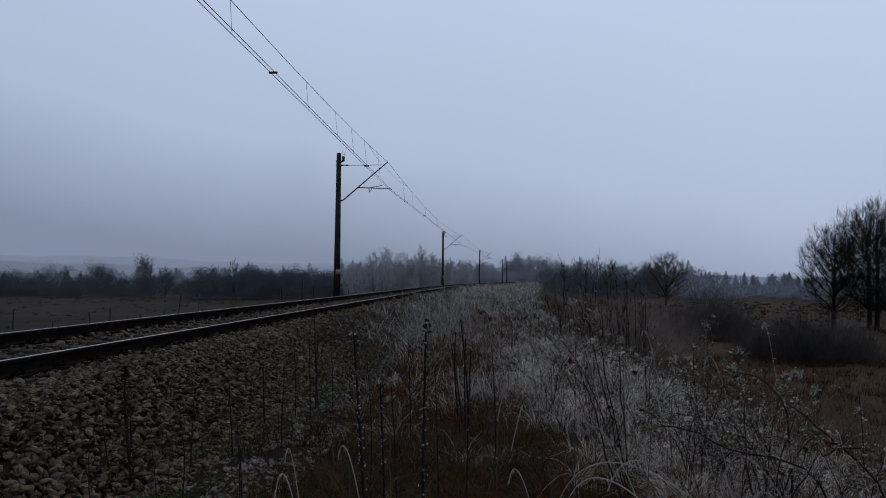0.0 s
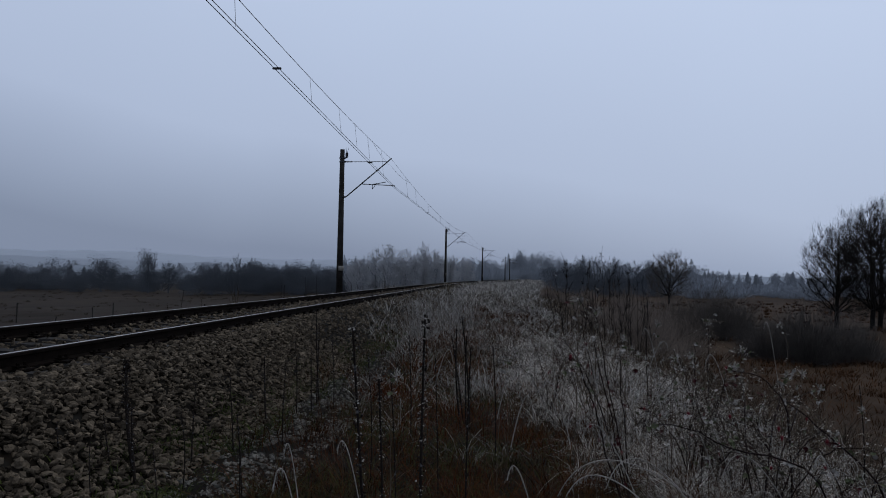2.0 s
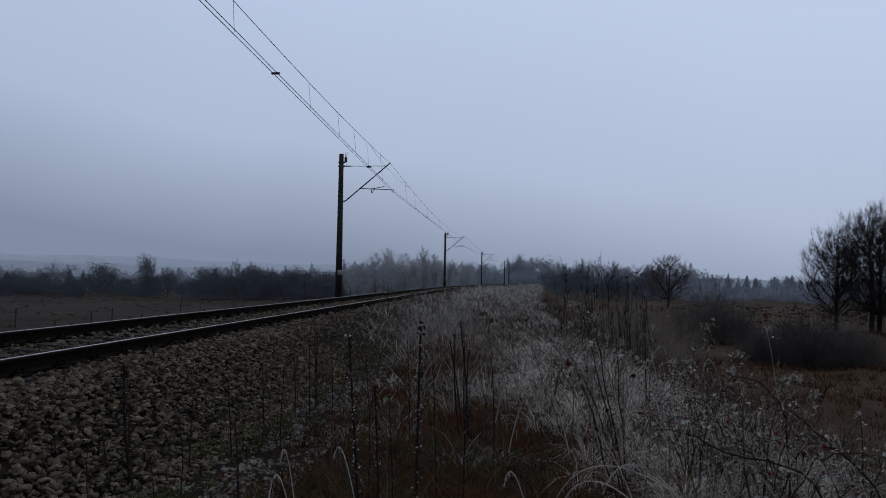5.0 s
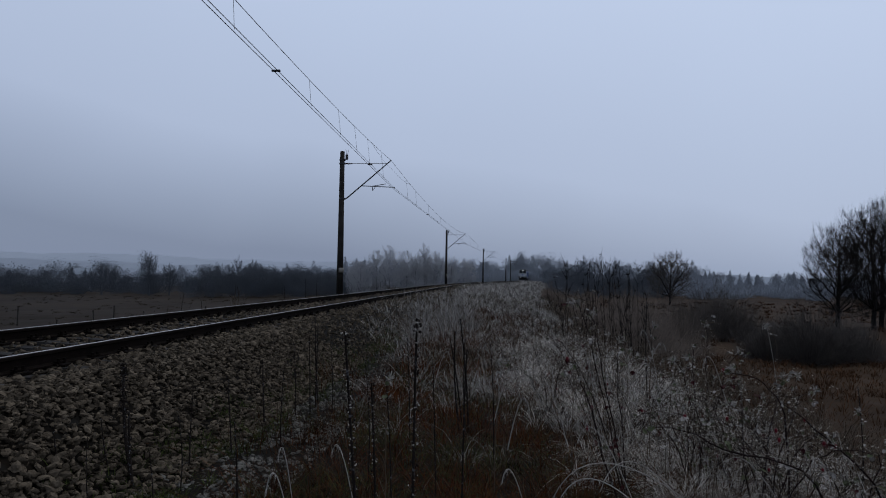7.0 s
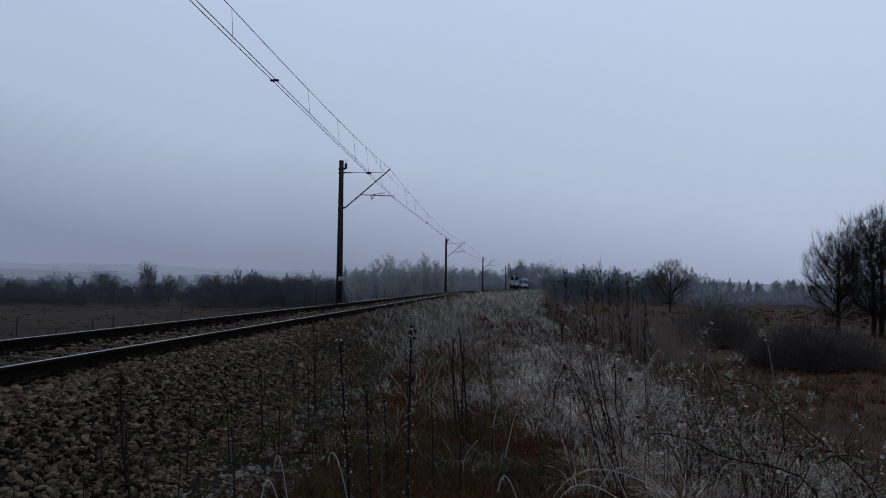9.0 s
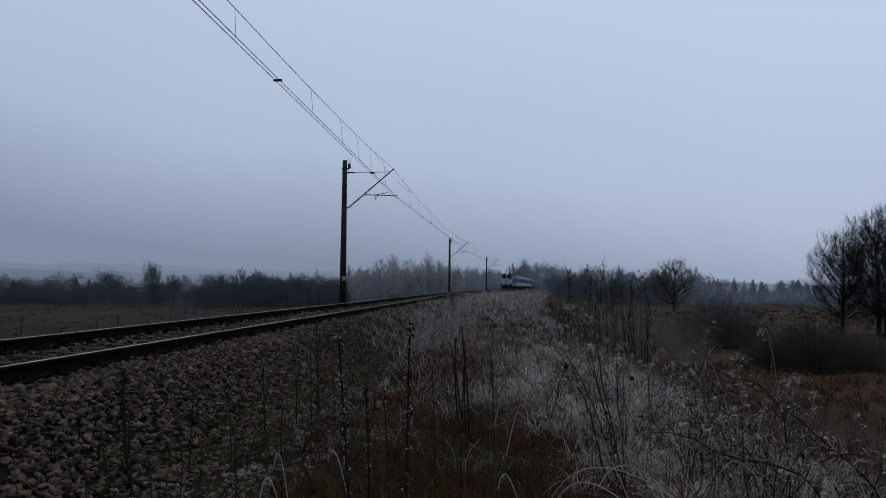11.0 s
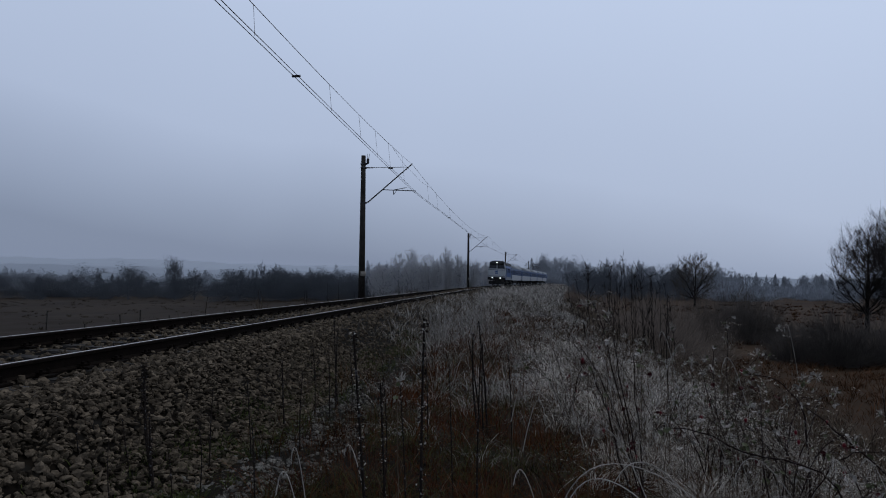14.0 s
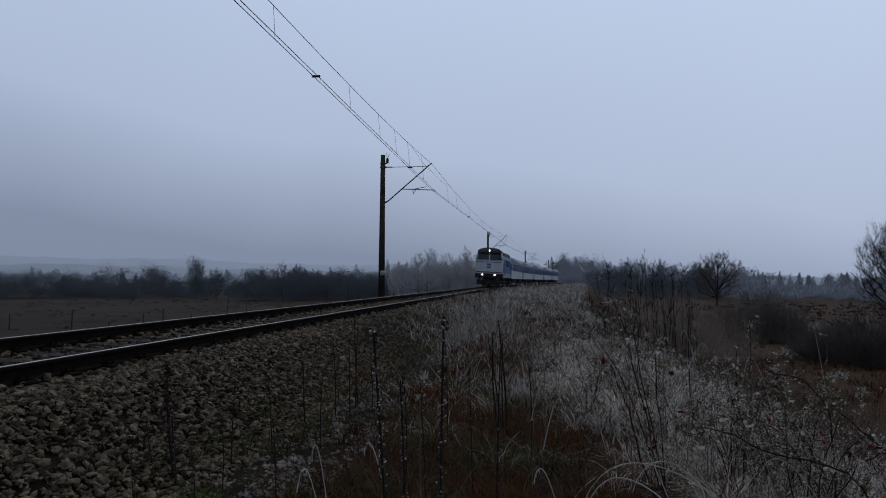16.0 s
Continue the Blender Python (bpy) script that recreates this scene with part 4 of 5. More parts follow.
def build_brambles():
    g = random.Random(21)
    # the long canes that stand out against the meadow
    rows = [((1.55, 4.3), [(2.061, 5.072, -0.639), (2.105, 4.878, -0.715), (1.960, 3.872, -0.881), (2.012, 4.378, -0.902), (1.733, 5.151, -0.624)], 16, 3),
            ((0.95, 4.9), [(0.599, 4.959, -0.157), (0.686, 4.967, -0.229), (0.444, 5.261, -0.426), (0.878, 4.889, -0.468)], 14, 2),
            ((1.9, 6.6), [(2.029, 6.966, -0.409), (1.876, 6.763, -0.592), (2.269, 6.589, -0.634), (1.619, 6.552, -0.724)], 12, 2)]
    for i, ((x, y), tips, lv, hp) in enumerate(rows):
        bramble((x, y, float(ground_z(x, y))), tips, 40 + i, lv, hp)
    long = [[(1.463, 4.62, -0.564), (1.655, 4.6, -0.589), (1.744, 4.58, -0.674), (1.81, 4.56, -0.782), (1.822, 4.55, -1.007), (1.80, 4.5, -1.5)],
            [(1.70, 4.3, -0.70), (1.758, 4.2, -0.746), (1.889, 4.2, -0.881), (2.019, 4.2, -0.98), (2.166, 4.2, -1.127), (2.35, 4.3, -1.6)],
            [(0.919, 4.0, -0.782), (1.097, 4.0, -0.805), (1.29, 4.0, -0.914), (1.593, 4.05, -0.96), (1.829, 4.1, -1.1), (1.95, 4.2, -1.6)],
            [(0.528, 4.4, -0.515), (0.6, 4.4, -0.698), (0.652, 4.4, -0.84), (0.70, 4.4, -1.1), (0.9, 4.4, -1.6)]]
    for i, q in enumerate(long):
        x, y = q[-1][0], q[-1][1]
        bramble((x, y, float(ground_z(x, y))), [], 90 + i, 8, 2, [q])
    for i in range(22):
        y = math.exp(g.uniform(math.log(4.0), math.log(12)))
        x = float(frost_edge(y)) + g.uniform(0.1, 0.7) + g.uniform(0, 0.15) * y
        z = float(ground_z(x, y))
        tips = []
        for k in range(g.randint(3, 5)):
            a, r = g.uniform(0, 6.28), g.uniform(0.25, 0.65)
            tips.append((x + math.cos(a) * r, y + math.sin(a) * r, z + g.uniform(0.35, 0.85)))
        bramble((x, y, z), tips, 60 + i, g.randint(4, 9), g.choice([0, 1, 1, 2]))


build_brambles()


def frosted_weed(top, bend, seed, r=0.0032, heads=1):
    """A thin dead stem with small crumpled frosted leaves and an umbel at its bent tip."""
    g = np.random.default_rng(seed)
    top = np.array(top)
    foot = top + np.array([g.uniform(-0.05, 0.05), g.uniform(0, 0.1), 0])
    foot[2] = float(ground_z(foot[0], foot[1])) - 0.02
    t = np.linspace(0, 1, 14)[:, None]
    p = foot + (top - foot) * t + np.array([bend, 0, 0]) * np.clip(t - 0.8, 0, 1) ** 2 * 25 - np.array([0, 0, abs(bend)]) * np.clip(t - 0.88, 0, 1) ** 2 * 35 + g.normal(0, 0.003, (14, 3))
    thing = empty("frosted_weed", Matrix.Translation(Vector(foot)))
    v, f = tubes([p - foot], [np.linspace(r, r * 0.5, 14)], 5)
    under(mesh_object("stem", v, f, M_FADED, True), thing)
    for k in range(14):
        c = p[13 - (k % 4) // 2 - (3 if k > 10 else 0)] - foot + g.normal(0, 0.011, 3)
        ob = under(new("leaf", LEAF_F if k % 5 else LEAF_G), thing)
        ob.matrix_basis = Matrix.Translation(Vector(c)) @ Euler((g.normal(0, 1.0), g.uniform(-0.6, 1.4), g.uniform(0, 6.28))).to_matrix().to_4x4() @ Matrix.Scale(float(g.uniform(0.4, 0.85)), 4)
    n = 16
    c = p[-1] - foot
    d = g.normal(0, 1, (n, 3)) + np.array([0, 0, 0.7])
    d /= np.linalg.norm(d, axis=1, keepdims=True)
    q = np.stack([np.repeat(c[None], n, 0), c + d * 0.02, c + d * g.uniform(0.025, 0.05, (n, 1))], 1)
    v, f = tubes(q, np.array([[0.001, 0.001, 0.0022]]).repeat(n, 0), 4)
    under(tagged(mesh_object("umbel", v, f, M_FROST), kind="stuff"), thing)
    return tagged(thing, "thin dead weed with frosted crumpled leaves", "frosted weed", group="frosted weeds")


WEEDS = []


def build_frosted_weeds():
    for i, (x, y, z, b) in enumerate(((0.591, 4.958, -0.149, -0.02), (0.708, 5.069, -0.222, 0.03), (2.019, 6.965, -0.409, 0.02), (2.766, 7.212, -0.388, -0.1),
                                      (2.099, 6.175, -0.567, -0.02), (2.065, 5.072, -0.631, 0.02), (2.158, 4.981, -0.716, 0.01), (1.421, 6.525, -0.384, 0.04),
                                      (1.612, 5.945, -0.611, -0.02), (2.086, 5.376, -0.670, 0.03), (0.082, 5.447, -0.611, 0.02), (-0.493, 3.600, -0.497, 0.02),
                                      (0.161, 6.053, -0.609, 0.04), (1.214, 6.618, -0.533, -0.03), (2.590, 5.216, -0.878, -0.04), (1.366, 5.528, -0.594, 0.02),
                                      (1.854, 5.762, -0.669, 0.03), (0.684, 8.084, -0.406, 0.03), (0.582, 10.082, -0.390, -0.03), (1.117, 7.113, -0.519, 0.03))):
        WEEDS.append(frosted_weed((x, y, z), b, 700 + i))
    g = random.Random(33)
    for i in range(34):
        y = g.uniform(4.5, 14)
        x = g.uniform(0.8, 2.6) + 0.05 * y
        frosted_weed((x, y, float(ground_z(x, y)) + g.uniform(0.55, 0.95)), g.uniform(-0.05, 0.05), 740 + i)


build_frosted_weeds()
# ---------------------------------------------------------------- trees, thickets and woods
def across(n, g):
    """Level unit vectors, mostly along x."""
    a = g.normal(0, 0.6, n)
    return np.stack([np.cos(a), np.sin(a), np.zeros(n)], -1)


def curves(a, b, rise, k=6, g=None, jit=0.0):
    """Curves from (n, 3) a to (n, 3) b that leave outwards and turn up towards their ends."""
    t = np.linspace(0, 1, k)[None, :, None]
    ctrl = a * 0.42 + b * 0.58
    ctrl[:, 2] -= rise * (np.linalg.norm(b - a, axis=1))
    p = a[:, None] * (1 - t) ** 2 + 2 * ctrl[:, None] * t * (1 - t) + b[:, None] * t ** 2
    if g is not None:
        p += g.normal(0, 1, p.shape) * jit * np.linalg.norm(b - a, axis=1)[:, None, None] * (t * (1 - t) * 2)
    return p


def nearest_below(points, pool, climb=0.45):
    """For each point the pool point from which a branch would rise to it."""
    d = points[:, None] - pool[None]
    cost = np.linalg.norm(d, axis=2) + np.clip(climb * np.linalg.norm(d[..., :2], axis=2) - d[..., 2], 0, None) * 2.5
    return pool[cost.argmin(1)]


def bare_tree(name, x, y, height, width, seed, label, trunk_r=0.22, crown0=0.2, mat_t=None, mat_c=None, twig=0.012, limbs=14, mid=150, fine=900, sprays=4, group="bare trees", rise=1.0):
    """A leafless tree: a tapered bole, ascending limbs, and a dome of finer and finer twigs."""
    g = np.random.default_rng(seed)
    z = float(ground_z(x, y)) - 0.1
    thing = empty(name, pose(x, y, z))

    def in_crown(n, shell):
        d = g.normal(0, 1, (n, 3))
        d /= np.linalg.norm(d, axis=1, keepdims=True)
        r = g.uniform(shell, 1, n) ** 0.6 * (1 + 0.10 * np.sin(d[:, 0] * 5 + seed) * np.cos(d[:, 2] * 6 + d[:, 1] * 4))
        c = d * r[:, None]
        c[:, 2] = np.where(c[:, 2] < 0, c[:, 2] * 0.95, c[:, 2])
        low, half = crown0 * height, (1 - crown0) * height / 2
        return np.stack([c[:, 0] * width / 2, c[:, 1] * width / 2, low + half + c[:, 2] * half], -1)

    tk = np.linspace(0, 1, 9)[:, None]
    trunk = np.concatenate([np.cumsum(g.normal(0, 0.05, (9, 2)), 0), tk * height * 0.72], 1)
    l_end = in_crown(limbs, 0.55)
    l_end = l_end[l_end[:, 2] > height * (crown0 + 0.12)]
    pool = np.stack([np.interp(np.linspace(0.22, 1, 30), tk[:, 0], trunk[:, i]) for i in range(3)], -1)
    l_path = curves(nearest_below(l_end, pool, 1.2), l_end, 0.16 * rise, 9, g, 0.035)
    m_end = in_crown(mid, 0.25)
    m_path = curves(nearest_below(m_end, np.concatenate([l_path[:, 1:].reshape(-1, 3), pool[10:]]), 0.6), m_end, 0.12 * rise, 6, g, 0.05)
    f_end = in_crown(fine, 0.2)
    f_path = curves(nearest_below(f_end, np.concatenate([m_path[:, 1:].reshape(-1, 3), l_path[:, 4:].reshape(-1, 3)]), 0.4), f_end, 0.08 * rise, 5, g, 0.06)
    n = fine * sprays
    i, seg = g.integers(0, fine, n), g.integers(2, 5, n)
    c = f_path[i, seg]
    out = c - np.array([0, 0, height * 0.35])
    out /= np.linalg.norm(out, axis=1, keepdims=True)
    e = out + g.normal(0, 0.45, (n, 3)) + np.array([0, 0, 0.25])
    L = g.uniform(0.02, 0.055, (n, 1)) * height
    s_path = np.stack([c, c + e * L * 0.5 + g.normal(0, 0.03, (n, 3)), c + e * L], 1)
    v, f = tubes([trunk], [np.linspace(trunk_r, trunk_r * 0.3, 9)], 9)
    under(mesh_object("trunk", v, f, mat_t or M_BARK, True), thing)
    for p in l_path:
        v, f = tubes([p], [np.linspace(trunk_r * 0.36, twig * 1.5, 9)], 6)
        under(mesh_object("limb", v, f, mat_t or M_BARK, True), thing)
    v, f = merge([tubes(m_path, np.linspace(twig * 2.4, twig * 1.1, 6)[None].repeat(len(m_path), 0), 4),
                  tubes(f_path, np.linspace(twig * 1.1, twig * 0.7, 5)[None].repeat(fine, 0), 3), ribbons(s_path, np.array([[1, 0.8, 0.5]]).repeat(n, 0) * twig * 1.25, across(n, g))])
    under(tagged(mesh_object("crown", v, f, mat_c or M_TWIG), "fine bare twigs", kind="stuff"), thing)
    return tagged(thing, label, "tree", group=group)


def build_trees():
    big = "tall bare tree with a dense twiggy crown in the meadow"
    for i, (x, y, h, w, n) in enumerate(((37.2, 81, 11.6, 7.4, 1500), (40.2, 79.5, 13.9, 9.8, 2100), (41.8, 81.5, 13.8, 8.5, 1300), (44.6, 80.5, 13.6, 9.5, 1500), (48.6, 80, 12.6, 9.0, 800))):
        bare_tree("bare_tree", x, y, h, w, 11 + i, big, 0.27, 0.04, twig=0.0106, limbs=26, mid=330, fine=n, sprays=8, group="clump of tall bare trees", rise=0.45)
    bare_tree("bare_tree", 36.0, 150, 11.0, 9.6, 31, "round bare tree standing alone by the bank", 0.24, 0.03, None, M_WILLOW, 0.017, 22, 240, 1300, 7, rise=0.5)
    # rime-grey trees beside the line
    for i, (x, y, h, w) in enumerate(((-27.6, 150, 8.6, 5.2), (-24.6, 153, 10.6, 5.4), (-21.6, 150, 11.0, 5.6), (-18.4, 153, 10.2, 5.6), (-14.6, 155, 11.8, 3.6), (-11.8, 152, 9.0, 4.6), (-16.0, 150, 9.2, 4.8), (-30.0, 156, 7.0, 4.4), (-8.6, 156, 7.4, 5.0))):
        bare_tree("rimed_tree", x, y, h, w, 50 + i, "grey rimed tree in the mist beside the line", 0.13, 0.0, M_WOOD_NEAR, M_WOOD_PALE, 0.022, 9, 80, 420, 6, "rimed trees beside the line", 0.5)
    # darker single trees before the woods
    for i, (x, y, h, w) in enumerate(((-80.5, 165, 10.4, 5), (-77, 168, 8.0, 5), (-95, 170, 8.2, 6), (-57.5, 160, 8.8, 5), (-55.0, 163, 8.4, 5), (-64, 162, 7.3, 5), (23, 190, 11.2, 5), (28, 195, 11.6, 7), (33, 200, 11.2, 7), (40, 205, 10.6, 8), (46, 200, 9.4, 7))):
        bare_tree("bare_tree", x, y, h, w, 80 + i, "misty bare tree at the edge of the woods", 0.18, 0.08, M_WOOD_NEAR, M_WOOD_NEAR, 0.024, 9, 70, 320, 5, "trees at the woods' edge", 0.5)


build_trees()


def thicket(x, y, w, h, n, seed, mat, label, name="willow_bush", twig=0.012, group="willow bushes", shoots=6):
    """A rounded bush of many thin stems fanning from a broad foot, each with side shoots."""
    g = np.random.default_rng(seed)
    a, th = g.uniform(0, 2 * np.pi, n), np.arccos(g.uniform(0.05, 1, n))
    reach = g.uniform(0.62, 1.06, n) * (1 + 0.10 * np.sin(a * 3 + seed))
    r = np.sin(th) * w * 0.5 * reach
    r0 = r * 0.45
    fx, fy = x + np.cos(a) * r0, y + np.sin(a) * r0
    fz = ground_z(fx, fy) - 0.05
    dome = np.maximum(np.cos(th), 0.12) * h * reach
    t = np.linspace(0, 1, 5)[None, :]
    out = (r - r0)[:, None] * t ** 1.25
    a2 = a[:, None] + g.normal(0, 0.25, (n, 1)) * t
    p = np.stack([fx[:, None] + np.cos(a2) * out, fy[:, None] + np.sin(a2) * out, fz[:, None] + dome[:, None] * t ** 0.85], -1) + g.normal(0, 0.022 * h, (n, 5, 3)) * t[..., None]
    v1 = tubes(p, np.linspace(1.3, 0.5, 5)[None] * twig * g.uniform(0.7, 1.3, (n, 1)), 3)
    m = n * shoots
    k, seg = g.integers(0, n, m), g.integers(1, 5, m)
    base = p[k, seg]
    d = g.normal(0, 0.45, (m, 3)) + np.stack([np.cos(a[k]) * np.sin(th[k]), np.sin(a[k]) * np.sin(th[k]), 0.35 + 0.5 * np.cos(th[k])], -1) * 0.8
    L = g.uniform(0.06, 0.22, (m, 1)) * h
    q = np.stack([base, base + d * L * 0.5, base + d * L + g.normal(0, 0.02 * h, (m, 3))], 1)
    v2 = ribbons(q, np.array([[1.0, 0.8, 0.4]]) * twig * 1.4 * np.ones((m, 1)), across(m, g))
    v, f = merge([v1, v2])
    z0 = float(ground_z(x, y))
    ob = mesh_object(name, v - np.array([x, y, z0]), f, mat)
    ob.location = (x, y, z0)
    return tagged(ob, label, "bush", group=group)


def build_thickets():
    dark = "dark leafless willow thicket in the meadow"
    for i, (x, y, w, h, n, m) in enumerate(((15.9, 64, 5.4, 3.4, 420, 0), (18.4, 62, 6.4, 4.7, 700, 0), (20.6, 63, 5.6, 4.0, 460, 0), (17.0, 46.5, 4.4, 2.5, 420, 1), (19.3, 46, 5.4, 3.45, 700, 1), (21.6, 46.3, 4.8, 2.9, 520, 1), (23.6, 47.5, 3.8, 2.1, 260, 1),
                                            (28, 72, 5, 1.7, 160, 0), (33, 70, 6, 1.6, 160, 0), (13.6, 70, 4.0, 3.2, 180, 0), (24, 84, 6, 2.6, 180, 0))):
        thicket(x, y, w, h, n, 200 + i, M_WILLOW if m else M_THICKET, dark, twig=0.011, shoots=11)
    g = random.Random(5)
    for i in range(20):
        y = g.uniform(45, 175)
        x = float(track_x(y)) + g.uniform(12, 16) + (y - 45) * g.uniform(0.0, 0.16)
        thicket(x, y, g.uniform(3, 6), g.uniform(1.5, 3.3), 105, 300 + i, M_SCRUB, "brown leafless scrub at the foot of the bank", "scrub_bush", 0.013 + y * 0.00005, "scrub at the foot of the bank")
    for i, (x, y, w, h) in enumerate(((6.4, 31, 3.2, 2.5), (7.6, 35, 4.2, 2.9), (9.6, 40, 4.6, 3.0), (11.6, 45, 4.6, 3.1), (8.4, 44, 4.4, 3.3), (10.4, 52, 5.0, 3.6), (5.2, 38, 3.6, 2.5))):
        thicket(x, y, w, h, 260, 330 + i, M_SCRUB, "brown leafless scrub at the foot of the bank", "scrub_bush", 0.0065, "scrub at the foot of the bank", 9)
    for i, (x, y, w, h) in enumerate(((-1.75, 17.5, 1.3, 1.4), (-1.1, 18.5, 1.2, 1.25), (-1.9, 21.5, 1.4, 1.3), (-1.3, 24, 1.5, 1.3), (-0.6, 21, 1.2, 1.0))):
        thicket(x, y, w, h, 55, 470 + i, M_FROST, "feathery frosted shrub beside the rails", "frosted_shrub", 0.0042, "frosted shrubs", 9)
    # slender upright shoots on the bank
    for i, (x, y, w, h) in enumerate(((2.9, 20, 1.0, 2.5), (3.6, 20.6, 1.0, 2.4), (2.3, 21, 0.8, 2.2), (4.2, 21.5, 0.9, 2.3))):
        g2 = np.random.default_rng(400 + i)
        n = 10
        fx, fy = x + g2.uniform(-w, w, n) * 0.5, y + g2.uniform(-w, w, n) * 0.5
        fz = ground_z(fx, fy)
        t = np.linspace(0, 1, 7)[None, :]
        hh = h * g2.uniform(0.45, 1.06, n)
        p = np.stack([fx[:, None] + g2.normal(0, 0.18, (n, 1)) * t ** 1.5, fy[:, None] + 0 * t, fz[:, None] + hh[:, None] * t], -1) + g2.normal(0, 0.012, (n, 7, 3))
        m = n * 12
        k, seg = g2.integers(0, n, m), g2.integers(2, 7, m)
        d = g2.normal(0, 0.35, (m, 3)) + np.array([0, 0, 0.7])
        q = np.stack([p[k, seg], p[k, seg] + d * 0.12, p[k, seg] + d * g2.uniform(0.15, 0.3, (m, 1))], 1)
        tips = p[:, -1][:, None] + g2.normal(0, 0.035, (n, 9, 3))
        v0, f0 = ROCKS[1]
        vv = (v0[None] * g2.uniform(0.018, 0.036, (n * 9, 1, 1)) + tips.reshape(-1, 1, 3)).reshape(-1, 3)
        z0 = float(ground_z(x, y))
        off = np.array([x, y, z0])
        thing = tagged(empty("young_shrub", pose(x, y, z0)), "young shrub of thin dark upright shoots on the bank", "shrub", group="young shrubs on the bank")
        for j in range(n):
            s1 = tubes(p[j:j + 1], [np.linspace(0.008, 0.0035, 7)], 4)
            s2 = tubes(q[k == j], np.array([[0.006, 0.005, 0.004]]).repeat(int((k == j).sum()), 0), 3)
            v, f = merge([s1, s2])
            under(mesh_object("shoot", v - off, f, M_STALK), thing)
        ff = (f0[None] + (np.arange(n * 9) * len(v0))[:, None, None]).reshape(-1, 3)
        under(tagged(mesh_object("seed_tuft", vv - off, ff, M_STALK), kind="stuff"), thing)
    thicket(-15.1, 42, 1.3, 2.5, 60, 450, M_FADED, "frosted shrub behind the track", "frosted_shrub", 0.014, "frosted shrubs")
    thicket(-17.5, 46, 2.2, 1.7, 70, 451, M_THICKET, "low brown shrub behind the track", "low_shrub", 0.012, "low shrubs")


build_thickets()


def wood(name, spots, mat, label, leaf=0.55, density=110, conifer=0.0, seed=0):
    """A far wood: each (x, y, height, width) is a tree of soft lobes of fine twigs with a frayed outline."""
    g = np.random.default_rng(seed)
    out = []
    for x, y, h, w in spots:
        z = float(ground_z(x, min(y, 600))) - 0.2
        n = int(density * g.uniform(0.8, 1.2))
        if g.uniform() < conifer:
            zz = 1.0 - 0.98 * g.uniform(0, 1, n) ** 0.62
            r = w * 0.34 * (1.04 - zz) ** 0.8 * np.sqrt(g.uniform(0.0, 1, n))
            a = g.uniform(0, 6.283, n)
            c = np.stack([x + np.cos(a) * r, y + np.sin(a) * r, z + zz * h], -1)
        else:
            k = 9
            lz = g.uniform(0.12, 0.82, k)
            lr = w * 0.36 * np.sqrt(np.clip(1 - ((lz - 0.42) / 0.55) ** 2, 0.05, 1)) * np.sqrt(g.uniform(0, 1, k))
            la = g.uniform(0, 6.283, k)
            lobe = np.stack([x + np.cos(la) * lr, y + np.sin(la) * lr, z + lz * h], -1)
            c = lobe[g.integers(0, k, n)] + np.clip(g.normal(0, 1, (n, 3)), -1.8, 1.8) * np.array([w * 0.14, w * 0.14, h * 0.10])
            c[:, 2] = np.maximum(c[:, 2], z)
        out.append((c[:, None] + g.normal(0, leaf, (n, 3, 3)) * np.array([0.7, 0.7, 1.2])).reshape(-1, 3))
    v = np.concatenate(out)
    return tagged(mesh_object(name, v, np.arange(len(v)).reshape(-1, 3), mat), label, "woods", kind="stuff")


def ridge(y0, x0, x1, top, mat, label, seed):
    """A far wooded hillside with a softly uneven crest; its material carries the fog."""
    g = np.random.default_rng(seed)
    xs = np.linspace(x0, x1, 420)
    crest = sum(g.uniform(0.5, 1.0) * a * np.sin(xs / q + g.uniform(0, 6.28)) for a, q in ((2.6, 170), (1.6, 61), (0.8, 23), (0.45, 9), (0.3, 4.1)))
    rows = [(0, -14.0), (20, 0.2), (60, 0.6), (140, 1.0), (320, 0.9)]
    v = np.stack([np.stack([xs, np.full(len(xs), y0 + dy), np.full(len(xs), -14.0) if k == -14.0 else -9 + (np.interp(xs, *top) + crest + 9) * k], -1) for dy, k in rows])
    n = len(xs)
    i = np.arange(len(rows) - 1)[:, None] * n + np.arange(n - 1)
    f = np.stack([i, i + 1, i + 1 + n, i + n], -1).reshape(-1, 4)
    tagged(mesh_object("backdrop", v.reshape(-1, 3), f, mat, True), label, "hills", kind="structure")


def strew(n, x0, x1, y0, y1, h0, h1, w0, w1, seed):
    g = random.Random(seed)
    return [(g.uniform(x0, x1), g.uniform(y0, y1), g.uniform(h0, h1), g.uniform(w0, w1)) for i in range(n)]


